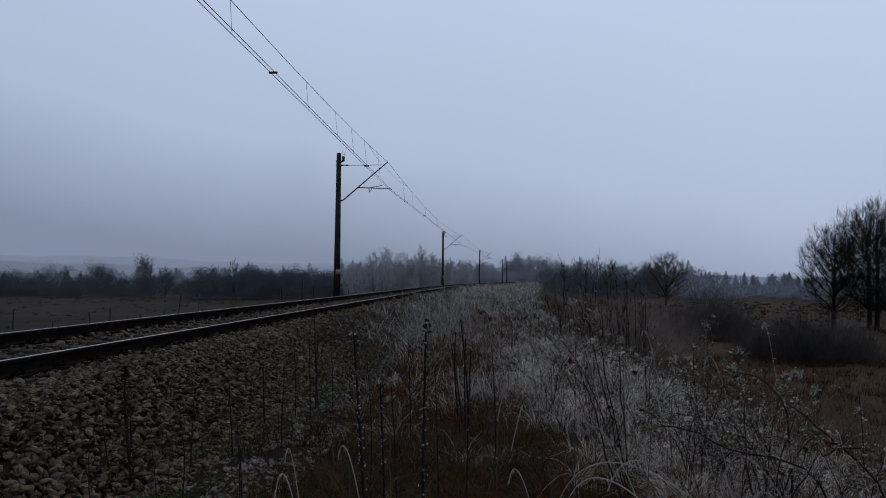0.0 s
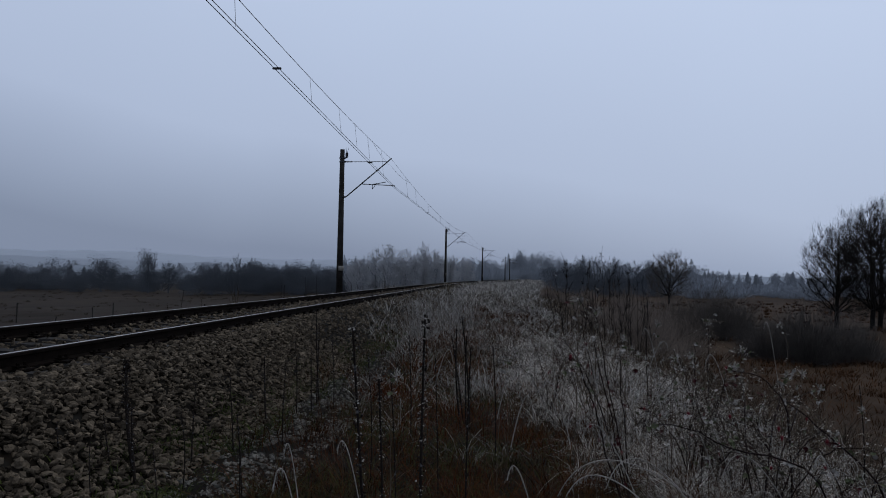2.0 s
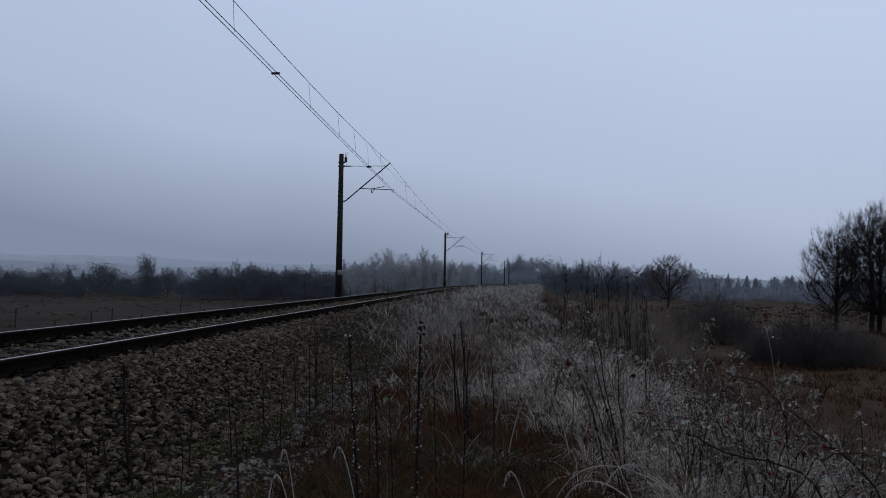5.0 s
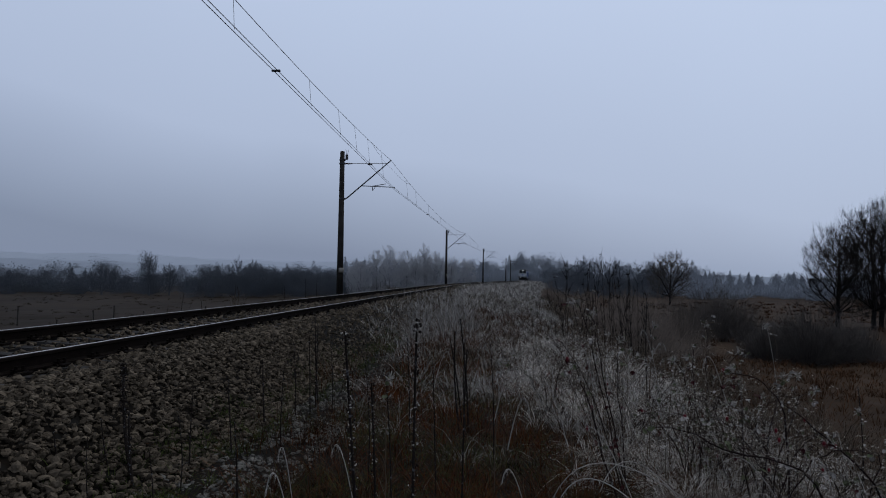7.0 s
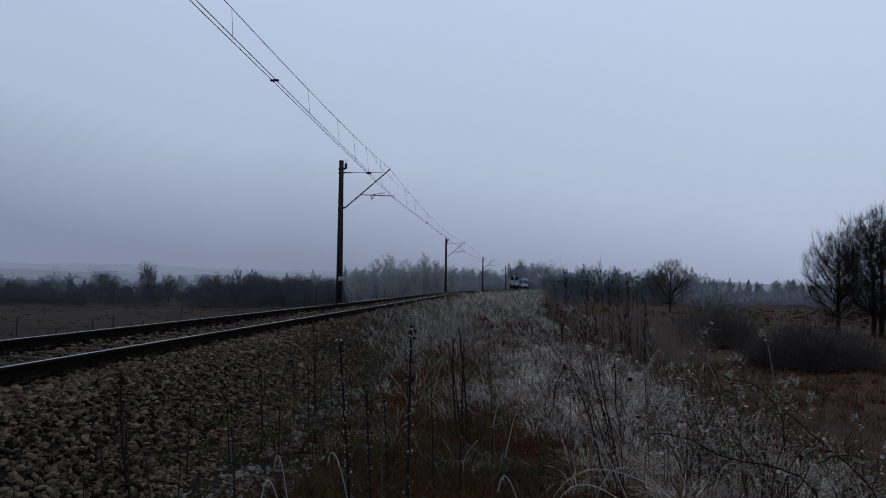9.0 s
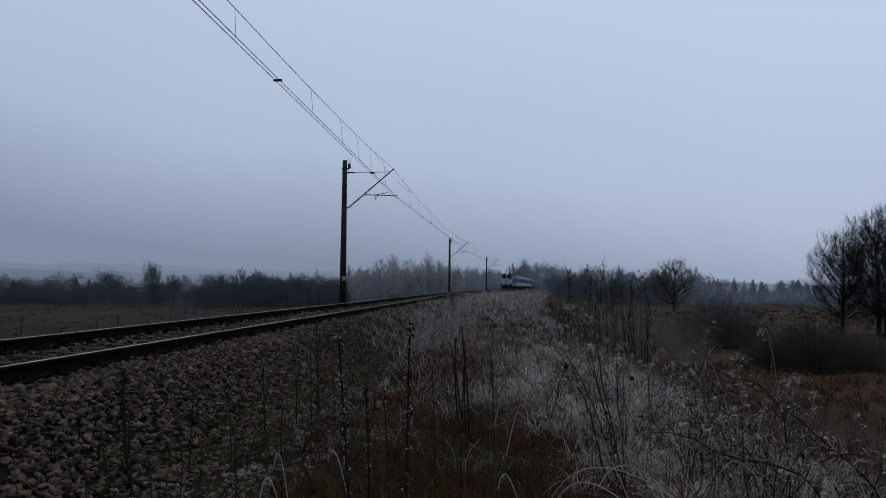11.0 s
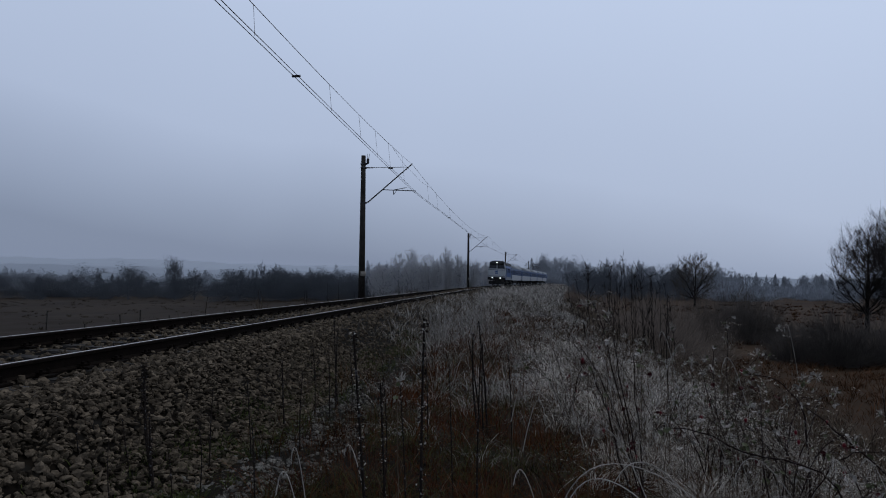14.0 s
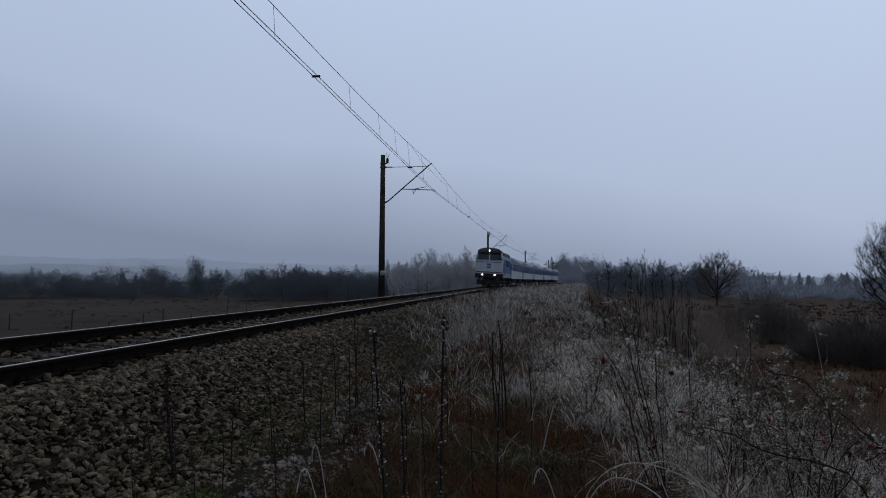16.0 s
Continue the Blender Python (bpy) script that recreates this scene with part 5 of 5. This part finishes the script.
def build_woods():
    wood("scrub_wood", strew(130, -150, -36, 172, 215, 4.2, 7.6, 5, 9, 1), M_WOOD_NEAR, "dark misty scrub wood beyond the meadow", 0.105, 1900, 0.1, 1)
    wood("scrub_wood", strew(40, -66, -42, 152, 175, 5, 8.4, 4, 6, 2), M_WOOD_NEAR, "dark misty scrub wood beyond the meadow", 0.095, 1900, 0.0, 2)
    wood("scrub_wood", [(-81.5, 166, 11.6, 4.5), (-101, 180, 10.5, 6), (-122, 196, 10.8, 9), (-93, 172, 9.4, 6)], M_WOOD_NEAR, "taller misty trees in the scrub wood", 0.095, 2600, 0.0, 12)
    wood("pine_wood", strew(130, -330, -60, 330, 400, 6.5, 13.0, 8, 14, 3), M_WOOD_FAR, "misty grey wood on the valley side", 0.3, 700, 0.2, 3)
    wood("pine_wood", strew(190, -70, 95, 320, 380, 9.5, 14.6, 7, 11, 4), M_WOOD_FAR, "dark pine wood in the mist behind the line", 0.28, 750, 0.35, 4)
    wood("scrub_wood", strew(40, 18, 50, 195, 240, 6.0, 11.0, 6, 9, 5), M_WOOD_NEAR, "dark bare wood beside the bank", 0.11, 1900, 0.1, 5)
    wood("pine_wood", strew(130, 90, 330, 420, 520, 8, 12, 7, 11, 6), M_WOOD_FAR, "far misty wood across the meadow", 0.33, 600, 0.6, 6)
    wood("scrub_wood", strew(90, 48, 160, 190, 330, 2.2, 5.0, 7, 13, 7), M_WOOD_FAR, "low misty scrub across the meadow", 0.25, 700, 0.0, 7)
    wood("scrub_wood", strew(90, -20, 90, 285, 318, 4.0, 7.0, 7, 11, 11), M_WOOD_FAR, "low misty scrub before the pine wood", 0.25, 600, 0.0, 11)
    wood("rimed_wood", [(-27.6, 150, 8.2, 5.2), (-24.6, 153, 10.4, 5.4), (-21.6, 150, 11.0, 5.6), (-18.4, 153, 10.0, 5.6), (-14.6, 155, 11.6, 3.2), (-11.8, 152, 8.6, 4.6), (-16.0, 150, 9.0, 4.8), (-30.0, 156, 7.0, 4.4), (-8.6, 156, 7.2, 5.0), (-5.0, 160, 6.6, 5.0)], M_WOOD_PALE, "fine frosted undergrowth and twigs beside the line", 0.10, 2600, 0.0, 13)
    ridge(700, -900, 700, ([-900, -400, -100, 100, 700], [20, 17, 9, 4, 2]), M_HILL, "wooded hillside with fog painted into its colour and glow", 8)
    ridge(1000, -1300, 1000, ([-1300, -600, -200, 150, 1000], [46, 37, 20, 6, 3]), M_HILL_PALE, "pale hill with fog painted into its colour and glow", 9)


build_woods()


def build_fence():
    g = random.Random(8)
    bm = bmesh.new()
    rod(bm, (0, 0, -0.9), (0.01, 0.0, 1.3), 0.06, 0.052, 7)
    bm2 = [(-40.9, 60, 1.65, 2), (-34.05, 60, 1.4, -3), (-32.3, 60, 1.7, 1), (-29.6, 60, 1.45, -2), (-24.3, 60, 1.6, 4), (-37.5, 60, 0.8, 12), (-21.8, 61, 1.3, -3), (-47.0, 60, 1.4, 2)]
    first = None
    for x, y, h, lean in bm2:
        m = pose(x, y, float(ground_z(x, y)) + h - 1.3, lean, lean * 0.7, g.uniform(0, 90))
        if first is None:
            me = bpy.data.meshes.new("fence_post")
            bm.to_mesh(me)
            bm.free()
            me.materials.append(M_POST)
            first = tagged(new("fence_post", me), "weathered wooden fence post in the meadow", "fence post", group="fence posts")
            first.matrix_basis = m
        else:
            copy_thing(first, m)


build_fence()


def build_far_things():
    m_wall = material("pale_house_wall", (0.30, 0.32, 0.35), (0.40, 0.42, 0.45), 0.8, 0.9, bump=0.1)
    m_roof = material("frosted_roof", (0.20, 0.23, 0.27), (0.28, 0.31, 0.35), 0.8, 0.8, bump=0.1)
    for x, y, top in ((-136.0, 232, 2.6), (-96.0, 226, 0.0)):
        z = float(ground_z(x, y))
        house = tagged(empty("house", pose(x, y, z, 0, 0, 20)), "small pale house half hidden in the misty wood", "house", group="far houses")
        h = top - z
        bm = bmesh.new()
        box(bm, -2.4, 2.4, -3, 3, 0, h - 2.2, 0.02)
        part("wall", bm, m_wall, house)
        bm = bmesh.new()
        a = [bm.verts.new(v) for v in ((-2.6, -3.4, h - 2.3), (2.6, -3.4, h - 2.3), (2.6, 3.4, h - 2.3), (-2.6, 3.4, h - 2.3), (-2.6, 0, h), (2.6, 0, h))]
        for f in ((0, 1, 5, 4), (2, 3, 4, 5), (0, 4, 3), (1, 2, 5), (3, 2, 1, 0)):
            bm.faces.new([a[i] for i in f])
        part("roof", bm, m_roof, house, "frosted pale roof")
        for wx in (-1.4, 1.2):
            bm = bmesh.new()
            box(bm, wx - 0.5, wx + 0.5, -3.03, -2.96, (h - 2.2) * 0.5, (h - 2.2) * 0.5 + 1.2, 0.01)
            part("window", bm, M_POST, house)
    x, y = 26.4, 300.0
    z = float(ground_z(x, y))
    lamp = tagged(empty("street_lamp", pose(x, y, z)), "far lit street lamp before the misty wood", "street lamp")
    bm = bmesh.new()
    rod(bm, (0, 0, 0), (0, 0, 0.95 - z), 0.07, 0.045, 8)
    part("post", bm, M_STEEL, lamp)
    m_glow = material("glowing_lamp", (0.8, 0.8, 0.8), (0.9, 0.9, 0.9), 2, 0.4, bump=0.0, emit=((0.85, 0.93, 1.0), 1.6))
    bm = bmesh.new()
    box(bm, -0.22, 0.22, -0.3, 0.12, 0.90 - z, 1.06 - z, 0.03)
    part("lamp_head", bm, m_glow, lamp, "glowing lamp head")


build_far_things()
# ---------------------------------------------------------------- the train
M_T_WHITE = material("off_white_train_paint", (0.30, 0.32, 0.34), (0.40, 0.42, 0.44), 1.6, 0.45, bump=0.02, speck=(0.36, 0.37, 0.38), speck_at=0.7)
M_T_GREY = material("light_grey_train_paint", (0.16, 0.175, 0.19), (0.24, 0.255, 0.275), 1.2, 0.5, bump=0.02)
M_T_BLUE = material("deep_blue_train_paint", (0.022, 0.06, 0.17), (0.035, 0.085, 0.22), 1.6, 0.45, bump=0.02)
M_T_LIGHTBLUE = material("pale_blue_train_paint", (0.05, 0.085, 0.155), (0.075, 0.115, 0.19), 1.6, 0.45, bump=0.02)
M_T_ROOF = material("sooty_grey_roof", (0.03, 0.032, 0.035), (0.075, 0.078, 0.084), 1.5, 0.8, bump=0.1)
M_T_DARK = material("black_underframe", (0.012, 0.012, 0.013), (0.035, 0.033, 0.032), 3, 0.85, bump=0.2)
M_T_GLASS = material("dark_train_glass", (0.010, 0.012, 0.015), (0.016, 0.018, 0.022), 1, 0.08, bump=0.0, spec=0.5)
M_T_WHEEL = material("wheel_steel", (0.03, 0.026, 0.024), (0.08, 0.07, 0.062), 6, 0.6, metal=0.5)
M_T_LAMP = material("lit_headlamp", (0.9, 0.9, 0.85), (1, 1, 0.95), 2, 0.3, bump=0.0, emit=((1.0, 0.95, 0.86), 4.0))


def shell(bm, section, y0, y1):
    """A closed (x, z) section drawn out along y, with end faces."""
    rings = [[bm.verts.new((x, y, z)) for x, z in section] for y in (y0, y1)]
    k = len(section)
    for i in range(k):
        bm.faces.new((rings[0][i], rings[0][(i + 1) % k], rings[1][(i + 1) % k], rings[1][i]))
    bm.faces.new(rings[0][::-1])
    bm.faces.new(rings[1])
    bmesh.ops.recalc_face_normals(bm, faces=bm.faces)


def roof_section(half, z0, z1, n=9):
    return [(half * math.cos(math.pi * i / n), z0 + (z1 - z0) * math.sin(math.pi * i / n) ** 0.8) for i in range(n + 1)]


def bogie(name, y, parent, wheelbase=2.6):
    b = empty(name, pose(0, y, 0))
    b.parent = parent
    for s in (-1, 1):
        bm = bmesh.new()
        box(bm, s * 1.05 - 0.06, s * 1.05 + 0.06, -wheelbase / 2 - 0.5, wheelbase / 2 + 0.5, 0.42, 0.72, 0.03)
        for yy in (-wheelbase / 2, wheelbase / 2):
            box(bm, s * 1.05 - 0.10, s * 1.05 + 0.10, yy - 0.16, yy + 0.16, 0.34, 0.66, 0.03)
        part("bogie_frame", bm, M_T_DARK, b)
    for yy in (-wheelbase / 2, wheelbase / 2):
        bm = bmesh.new()
        rod(bm, (-0.98, yy, 0.48), (0.98, yy, 0.48), 0.08, sides=10)
        for s in (-1, 1):
            rod(bm, (s * 0.70, yy, 0.48), (s * 0.83, yy, 0.48), 0.48, sides=24)
        part("wheelset", bm, M_T_WHEEL, b)


def wedge(bm, w0, w1, y0, y1, z0, z1, x0=0.0, x1=0.0):
    """A block of half width w0 about x0 at the foot and w1 about x1 at the top."""
    v = [bm.verts.new((x + s * w, y, z)) for z, w, x in ((z0, w0, x0), (z1, w1, x1)) for y, s in ((y0, -1), (y0, 1), (y1, 1), (y1, -1))]
    for q in ((0, 1, 2, 3), (4, 5, 6, 7), (0, 1, 5, 4), (1, 2, 6, 5), (2, 3, 7, 6), (3, 0, 4, 7)):
        bm.faces.new([v[i] for i in q])
    bmesh.ops.recalc_face_normals(bm, faces=bm.faces)


def build_loco():
    """A four-axle diesel locomotive, its front towards -y; the origin on rail level at its middle."""
    loco = empty("diesel_locomotive")
    L, W = 7.55, 1.48
    bm = bmesh.new()
    shell(bm, [(-W, 1.05), (W, 1.05), (W, 2.95), (W - 0.16, 3.45), (-W + 0.16, 3.45), (-W, 2.95)], -L + 0.55, L - 0.55)
    part("body", bm, M_T_BLUE, loco, "blue painted body side")
    for s in (-1, 1):
        bm = bmesh.new()
        box(bm, s * (W + 0.006) - 0.012, s * (W + 0.006) + 0.012, -L + 0.7, L - 0.7, 1.08, 1.55, 0.004)
        part("side_stripe", bm, M_T_GREY, loco, "light grey lower stripe")
        for yy in (-2.6, -0.9, 0.9, 2.6):
            bm = bmesh.new()
            box(bm, s * (W + 0.008) - 0.02, s * (W + 0.008) + 0.02, yy - 0.6, yy + 0.6, 2.35, 3.05, 0.01)
            g = part("louvre_panel", bm, M_T_DARK, loco)
            for k in range(6):
                bm = bmesh.new()
                box(bm, s * (W + 0.034) - 0.012, s * (W + 0.034) + 0.012, yy - 0.56, yy + 0.56, 2.40 + k * 0.105, 2.45 + k * 0.105)
                part("louvre", bm, M_T_BLUE, g)
        for yy in (-L + 1.7, L - 1.7):
            bm = bmesh.new()
            box(bm, s * (W + 0.008) - 0.02, s * (W + 0.008) + 0.02, yy - 0.36, yy + 0.36, 1.2, 3.1, 0.02)
            d = part("cab_door", bm, M_T_LIGHTBLUE, loco, "pale blue cab door")
            bm = bmesh.new()
            box(bm, s * (W + 0.032) - 0.008, s * (W + 0.032) + 0.008, yy - 0.24, yy + 0.24, 2.3, 2.95, 0.004)
            part("door_window", bm, M_T_GLASS, d)
            bm = bmesh.new()
            box(bm, s * (W + 0.008) - 0.015, s * (W + 0.008) + 0.015, yy - math.copysign(0.62, yy) * -1 - 0.22, yy - math.copysign(0.62, yy) * -1 + 0.22, 2.35, 3.0, 0.01)
            part("cab_side_window", bm, M_T_GLASS, loco)
            for h in (-0.44, 0.44):
                bm = bmesh.new()
                rod(bm, (s * (W + 0.06), yy + h, 1.3), (s * (W + 0.06), yy + h, 2.7), 0.018, sides=6)
                part("handrail", bm, M_T_GREY, loco)
    bm = bmesh.new()
    shell(bm, [(W - 0.16, 3.44)] + roof_section(W - 0.16, 3.46, 4.10) + [(-W + 0.16, 3.44)], -L + 0.35, L - 0.35)
    part("roof", bm, M_T_ROOF, loco, "dark grey rounded roof", True)
    for yy in (-3.4, -0.6, 2.4):
        bm = bmesh.new()
        box(bm, -0.62, 0.62, yy - 0.7, yy + 0.7, 4.02, 4.24, 0.06)
        part("roof_hatch", bm, M_T_ROOF, loco)
    bm = bmesh.new()
    rod(bm, (0.25, 1.0, 4.1), (0.25, 1.0, 4.42), 0.13, 0.11, 12)
    part("exhaust", bm, M_T_DARK, loco)
    for e in (-1, 1):
        f = e * L
        # nose below the windscreen, with a forward rake and a brow above it
        bm = bmesh.new()

        low = [bm.verts.new(v) for v in ((-1.46, f - e * 0.56, 1.42), (1.46, f - e * 0.56, 1.42), (1.36, f - e * 0.06, 1.42), (-1.36, f - e * 0.06, 1.42))]
        up = [bm.verts.new(v) for v in ((-1.50, f - e * 0.56, 2.82), (1.50, f - e * 0.56, 2.82), (1.42, f - e * 0.00, 2.82), (-1.42, f - e * 0.00, 2.82))]
        for i in range(4):
            bm.faces.new((low[i], low[(i + 1) % 4], up[(i + 1) % 4], up[i]))
        bm.faces.new(low), bm.faces.new(up)
        bmesh.ops.recalc_face_normals(bm, faces=bm.faces)
        bmesh.ops.bevel(bm, geom=list(bm.edges), offset=0.05, segments=2, affect="EDGES")
        nose = part("nose", bm, M_T_WHITE, loco, "off-white painted nose")
        for z in (1.60, 2.66):
            bm = bmesh.new()
            box(bm, -1.36, 1.36, f - e * 0.02 - 0.02, f - e * 0.02 + 0.02, z - 0.035, z + 0.035, 0.008)
            part("moulding", bm, M_T_DARK, nose, "dark horizontal moulding")
        for k, (z0, z1) in enumerate(((2.02, 2.20), (2.30, 2.50))):
            bm = bmesh.new()
            box(bm, -0.22, 0.22, f + e * -0.005 - 0.03, f + e * -0.005 + 0.03, z0, z1, 0.006)
            part("emblem", bm, M_T_BLUE, nose, "plain blue bars of an emblem")
        bm = bmesh.new()
        wedge(bm, 1.42, 1.20, f - e * 0.73, f - e * 0.37, 2.78, 3.74)
        screen = part("windscreen_recess", bm, M_T_DARK, loco, "dark recessed windscreen surround")
        for s in (-1, 1):
            bm = bmesh.new()
            wedge(bm, 0.60, 0.51, f - e * 0.378, f - e * 0.352, 2.92, 3.60, s * 0.67, s * 0.60)
            pane = part("windscreen", bm, M_T_GLASS, screen, "dark glass windscreen pane")
            bm = bmesh.new()
            wedge(bm, 0.66, 0.57, f - e * 0.384, f - e * 0.366, 2.86, 3.66, s * 0.67, s * 0.60)
            part("window_frame", bm, M_T_GREY, pane, "pale grey window frame")
            bm = bmesh.new()
            rod(bm, (s * 0.45, f - e * 0.34, 2.92), (s * 0.80, f - e * 0.335, 3.35), 0.012, sides=5)
            part("wiper", bm, M_T_DARK, screen)
            bm = bmesh.new()
            wedge(bm, 0.055, 0.05, f - e * 0.68, f - e * 0.18, 2.80, 3.72, s * 1.44, s * 1.21)
            part("cab_pillar", bm, M_T_WHITE, loco)
        bm = bmesh.new()
        box(bm, -0.055, 0.055, f - e * 0.345 - 0.02, f - e * 0.345 + 0.02, 2.84, 3.72, 0.01)
        part("centre_pillar", bm, M_T_WHITE, screen)
        bm = bmesh.new()
        sec = [(1.26, 3.66)] + roof_section(1.26, 3.68, 4.20, 12) + [(-1.26, 3.66)]
        shell(bm, sec, min(f - e * 0.62, f - e * 0.08), max(f - e * 0.62, f - e * 0.08))
        part("brow", bm, M_T_ROOF, loco, "dark overhanging roof brow", True)
        bm = bmesh.new()
        box(bm, -1.45, 1.45, f - e * 0.30 - 0.28, f - e * 0.30 + 0.28, 0.98, 1.44, 0.03)
        beam = part("buffer_beam", bm, M_T_DARK, loco)
        for s in (-1, 1):
            bm = bmesh.new()
            rod(bm, (s * 0.875, f - e * 0.1, 1.06), (s * 0.875, f + e * 0.45, 1.06), 0.09, sides=12)
            rod(bm, (s * 0.875, f + e * 0.45, 1.06), (s * 0.875, f + e * 0.52, 1.06), 0.24, sides=16)
            part("buffer", bm, M_T_DARK, beam)
            bm = bmesh.new()
            rod(bm, (s * 0.66, f - e * 0.05, 1.32), (s * 0.66, f + e * 0.05, 1.32), 0.19, sides=16)
            part("lamp_housing", bm, M_T_GREY, beam)
            if e < 0:
                bm = bmesh.new()
                rod(bm, (s * 0.66, f + e * 0.052, 1.32), (s * 0.66, f + e * 0.07, 1.32), 0.08, sides=16)
                part("headlamp", bm, M_T_LAMP, beam, "lit white headlamp")
        bm = bmesh.new()
        box(bm, -1.25, 1.25, f - e * 0.12 - 0.03, f - e * 0.12 + 0.03, 0.25, 0.80, 0.02)
        part("snow_plough", bm, M_T_DARK, loco)
        bm = bmesh.new()
        rod(bm, (0, f - e * 0.1, 1.0), (0, f + e * 0.3, 0.85), 0.05, sides=8)
        part("coupling", bm, M_T_DARK, loco)
    bm = bmesh.new()
    rod(bm, (0, -L + 0.10, 3.88), (0, -L + 0.03, 3.88), 0.15, sides=16)
    top = part("lamp_housing", bm, M_T_GREY, loco)
    bm = bmesh.new()
    rod(bm, (0, -L + 0.028, 3.88), (0, -L + 0.012, 3.88), 0.075, sides=16)
    part("headlamp", bm, M_T_LAMP, top, "lit white headlamp above the windscreen")
    bm = bmesh.new()
    box(bm, -1.15, 1.15, -2.2, 2.2, 0.45, 1.10, 0.06)
    part("fuel_tank", bm, M_T_DARK, loco)
    bogie("bogie", -4.3, loco, 2.4)
    bogie("bogie", 4.3, loco, 2.4)
    return tagged(loco, "blue and off-white diesel locomotive with lit headlamps", "locomotive")


def build_coach():
    coach = empty("passenger_coach")
    L, W = 12.15, 1.41
    bm = bmesh.new()
    shell(bm, [(-W, 1.0), (W, 1.0), (W, 2.02), (-W, 2.02)], -L, L)
    part("lower_body", bm, M_T_WHITE, coach, "off-white lower body side")
    bm = bmesh.new()
    shell(bm, [(-W, 2.024), (W, 2.024), (W, 3.02), (-W, 3.02)], -L, L)
    part("window_band", bm, M_T_BLUE, coach, "blue window band")
    bm = bmesh.new()
    shell(bm, [(-W, 3.024), (W, 3.024), (W - 0.02, 3.3), (-W + 0.02, 3.3)], -L, L)
    part("cornice", bm, M_T_LIGHTBLUE, coach)
    bm = bmesh.new()
    shell(bm, [(W - 0.02, 3.303)] + roof_section(W - 0.02, 3.32, 4.02) + [(-W + 0.02, 3.303)], -L, L)
    part("roof", bm, M_T_GREY, coach, "pale grey rounded roof", True)
    for s in (-1, 1):
        for k in range(10):
            y = -8.6 + k * 1.91
            bm = bmesh.new()
            box(bm, s * (W + 0.004) - 0.012, s * (W + 0.004) + 0.012, y - 0.60, y + 0.60, 2.08, 2.96, 0.006)
            w = part("window", bm, M_T_GLASS, coach)
            bm = bmesh.new()
            box(bm, s * (W + 0.018) - 0.01, s * (W + 0.018) + 0.01, y - 0.60, y + 0.60, 2.60, 2.64)
            part("window_bar", bm, M_T_GREY, w)
        for y in (-L + 0.85, L - 0.85):
            bm = bmesh.new()
            box(bm, s * (W + 0.004) - 0.014, s * (W + 0.004) + 0.014, y - 0.42, y + 0.42, 1.02, 3.0, 0.01)
            d = part("entrance_door", bm, M_T_LIGHTBLUE, coach)
            bm = bmesh.new()
            box(bm, s * (W + 0.022) - 0.006, s * (W + 0.022) + 0.006, y - 0.25, y + 0.25, 2.1, 2.85)
            part("door_window", bm, M_T_GLASS, d)
    for e in (-1, 1):
        bm = bmesh.new()
        box(bm, -0.55, 0.55, e * (L + 0.15) - 0.16, e * (L + 0.15) + 0.16, 1.1, 3.2, 0.06)
        part("gangway", bm, M_T_DARK, coach)
    bm = bmesh.new()
    box(bm, -1.1, 1.1, -4.5, 4.5, 0.55, 0.996, 0.05)
    part("underframe_box", bm, M_T_DARK, coach)
    bogie("bogie", -8.6, coach)
    bogie("bogie", 8.6, coach)
    return tagged(coach, "grey, blue and off-white passenger coach with dark windows", "coach", group="coaches of the train")


loco = build_loco()
coaches = [build_coach()]
COACH_COUNT = 5
for i in range(COACH_COUNT - 1):
    coaches.append(copy_thing(coaches[0], pose(0, 700 + i * 30, 0)))

# the y of the locomotive's front against time
FRONT = [(0.0, 428.0), (16.0, 76.0)]


def train_pose(y):
    """On the rails at y along the line."""
    return pose(float(track_x(y)), y, RAIL_Z + CANT / 2, 0, math.degrees(math.atan(CANT / (2 * HALF))), -math.degrees(heading(y)))


def motions():
    times = [i * 0.5 for i in range(33)]
    for ob, back in [(loco, 8.1)] + [(c, 16.3 + 12.3 + 24.6 * i) for i, c in enumerate(coaches)]:
        walk(ob, [(t, train_pose(float(np.interp(t, [a for a, b in FRONT], [b for a, b in FRONT])) + back)) for t in times])
    # the wind in the tall frosted weeds
    base = [w.matrix_basis.copy() for w in WEEDS]
    gust = [(0, 0), (0.5, 2), (1, 2), (1.5, 2.2), (2, 4.5), (2.5, 3.5), (3, 1), (3.5, 0.5), (4, 2), (6.5, 0.8), (9, -0.5), (11.5, -2.5), (13, -2), (14.5, -3), (15, 0), (16, 1.5)]
    for i, w in enumerate(WEEDS):
        amp = 1.0 if i == 3 else 0.14
        rows = []
        for t in times:
            a = float(np.interp(t, [g[0] for g in gust], [g[1] for g in gust])) * amp + 0.15 * math.sin(t * 2.1 + i * 1.7)
            rows.append((t, base[i] @ pose(0, 0, 0, 0, a, 0)))
        walk(w, rows)


motions()
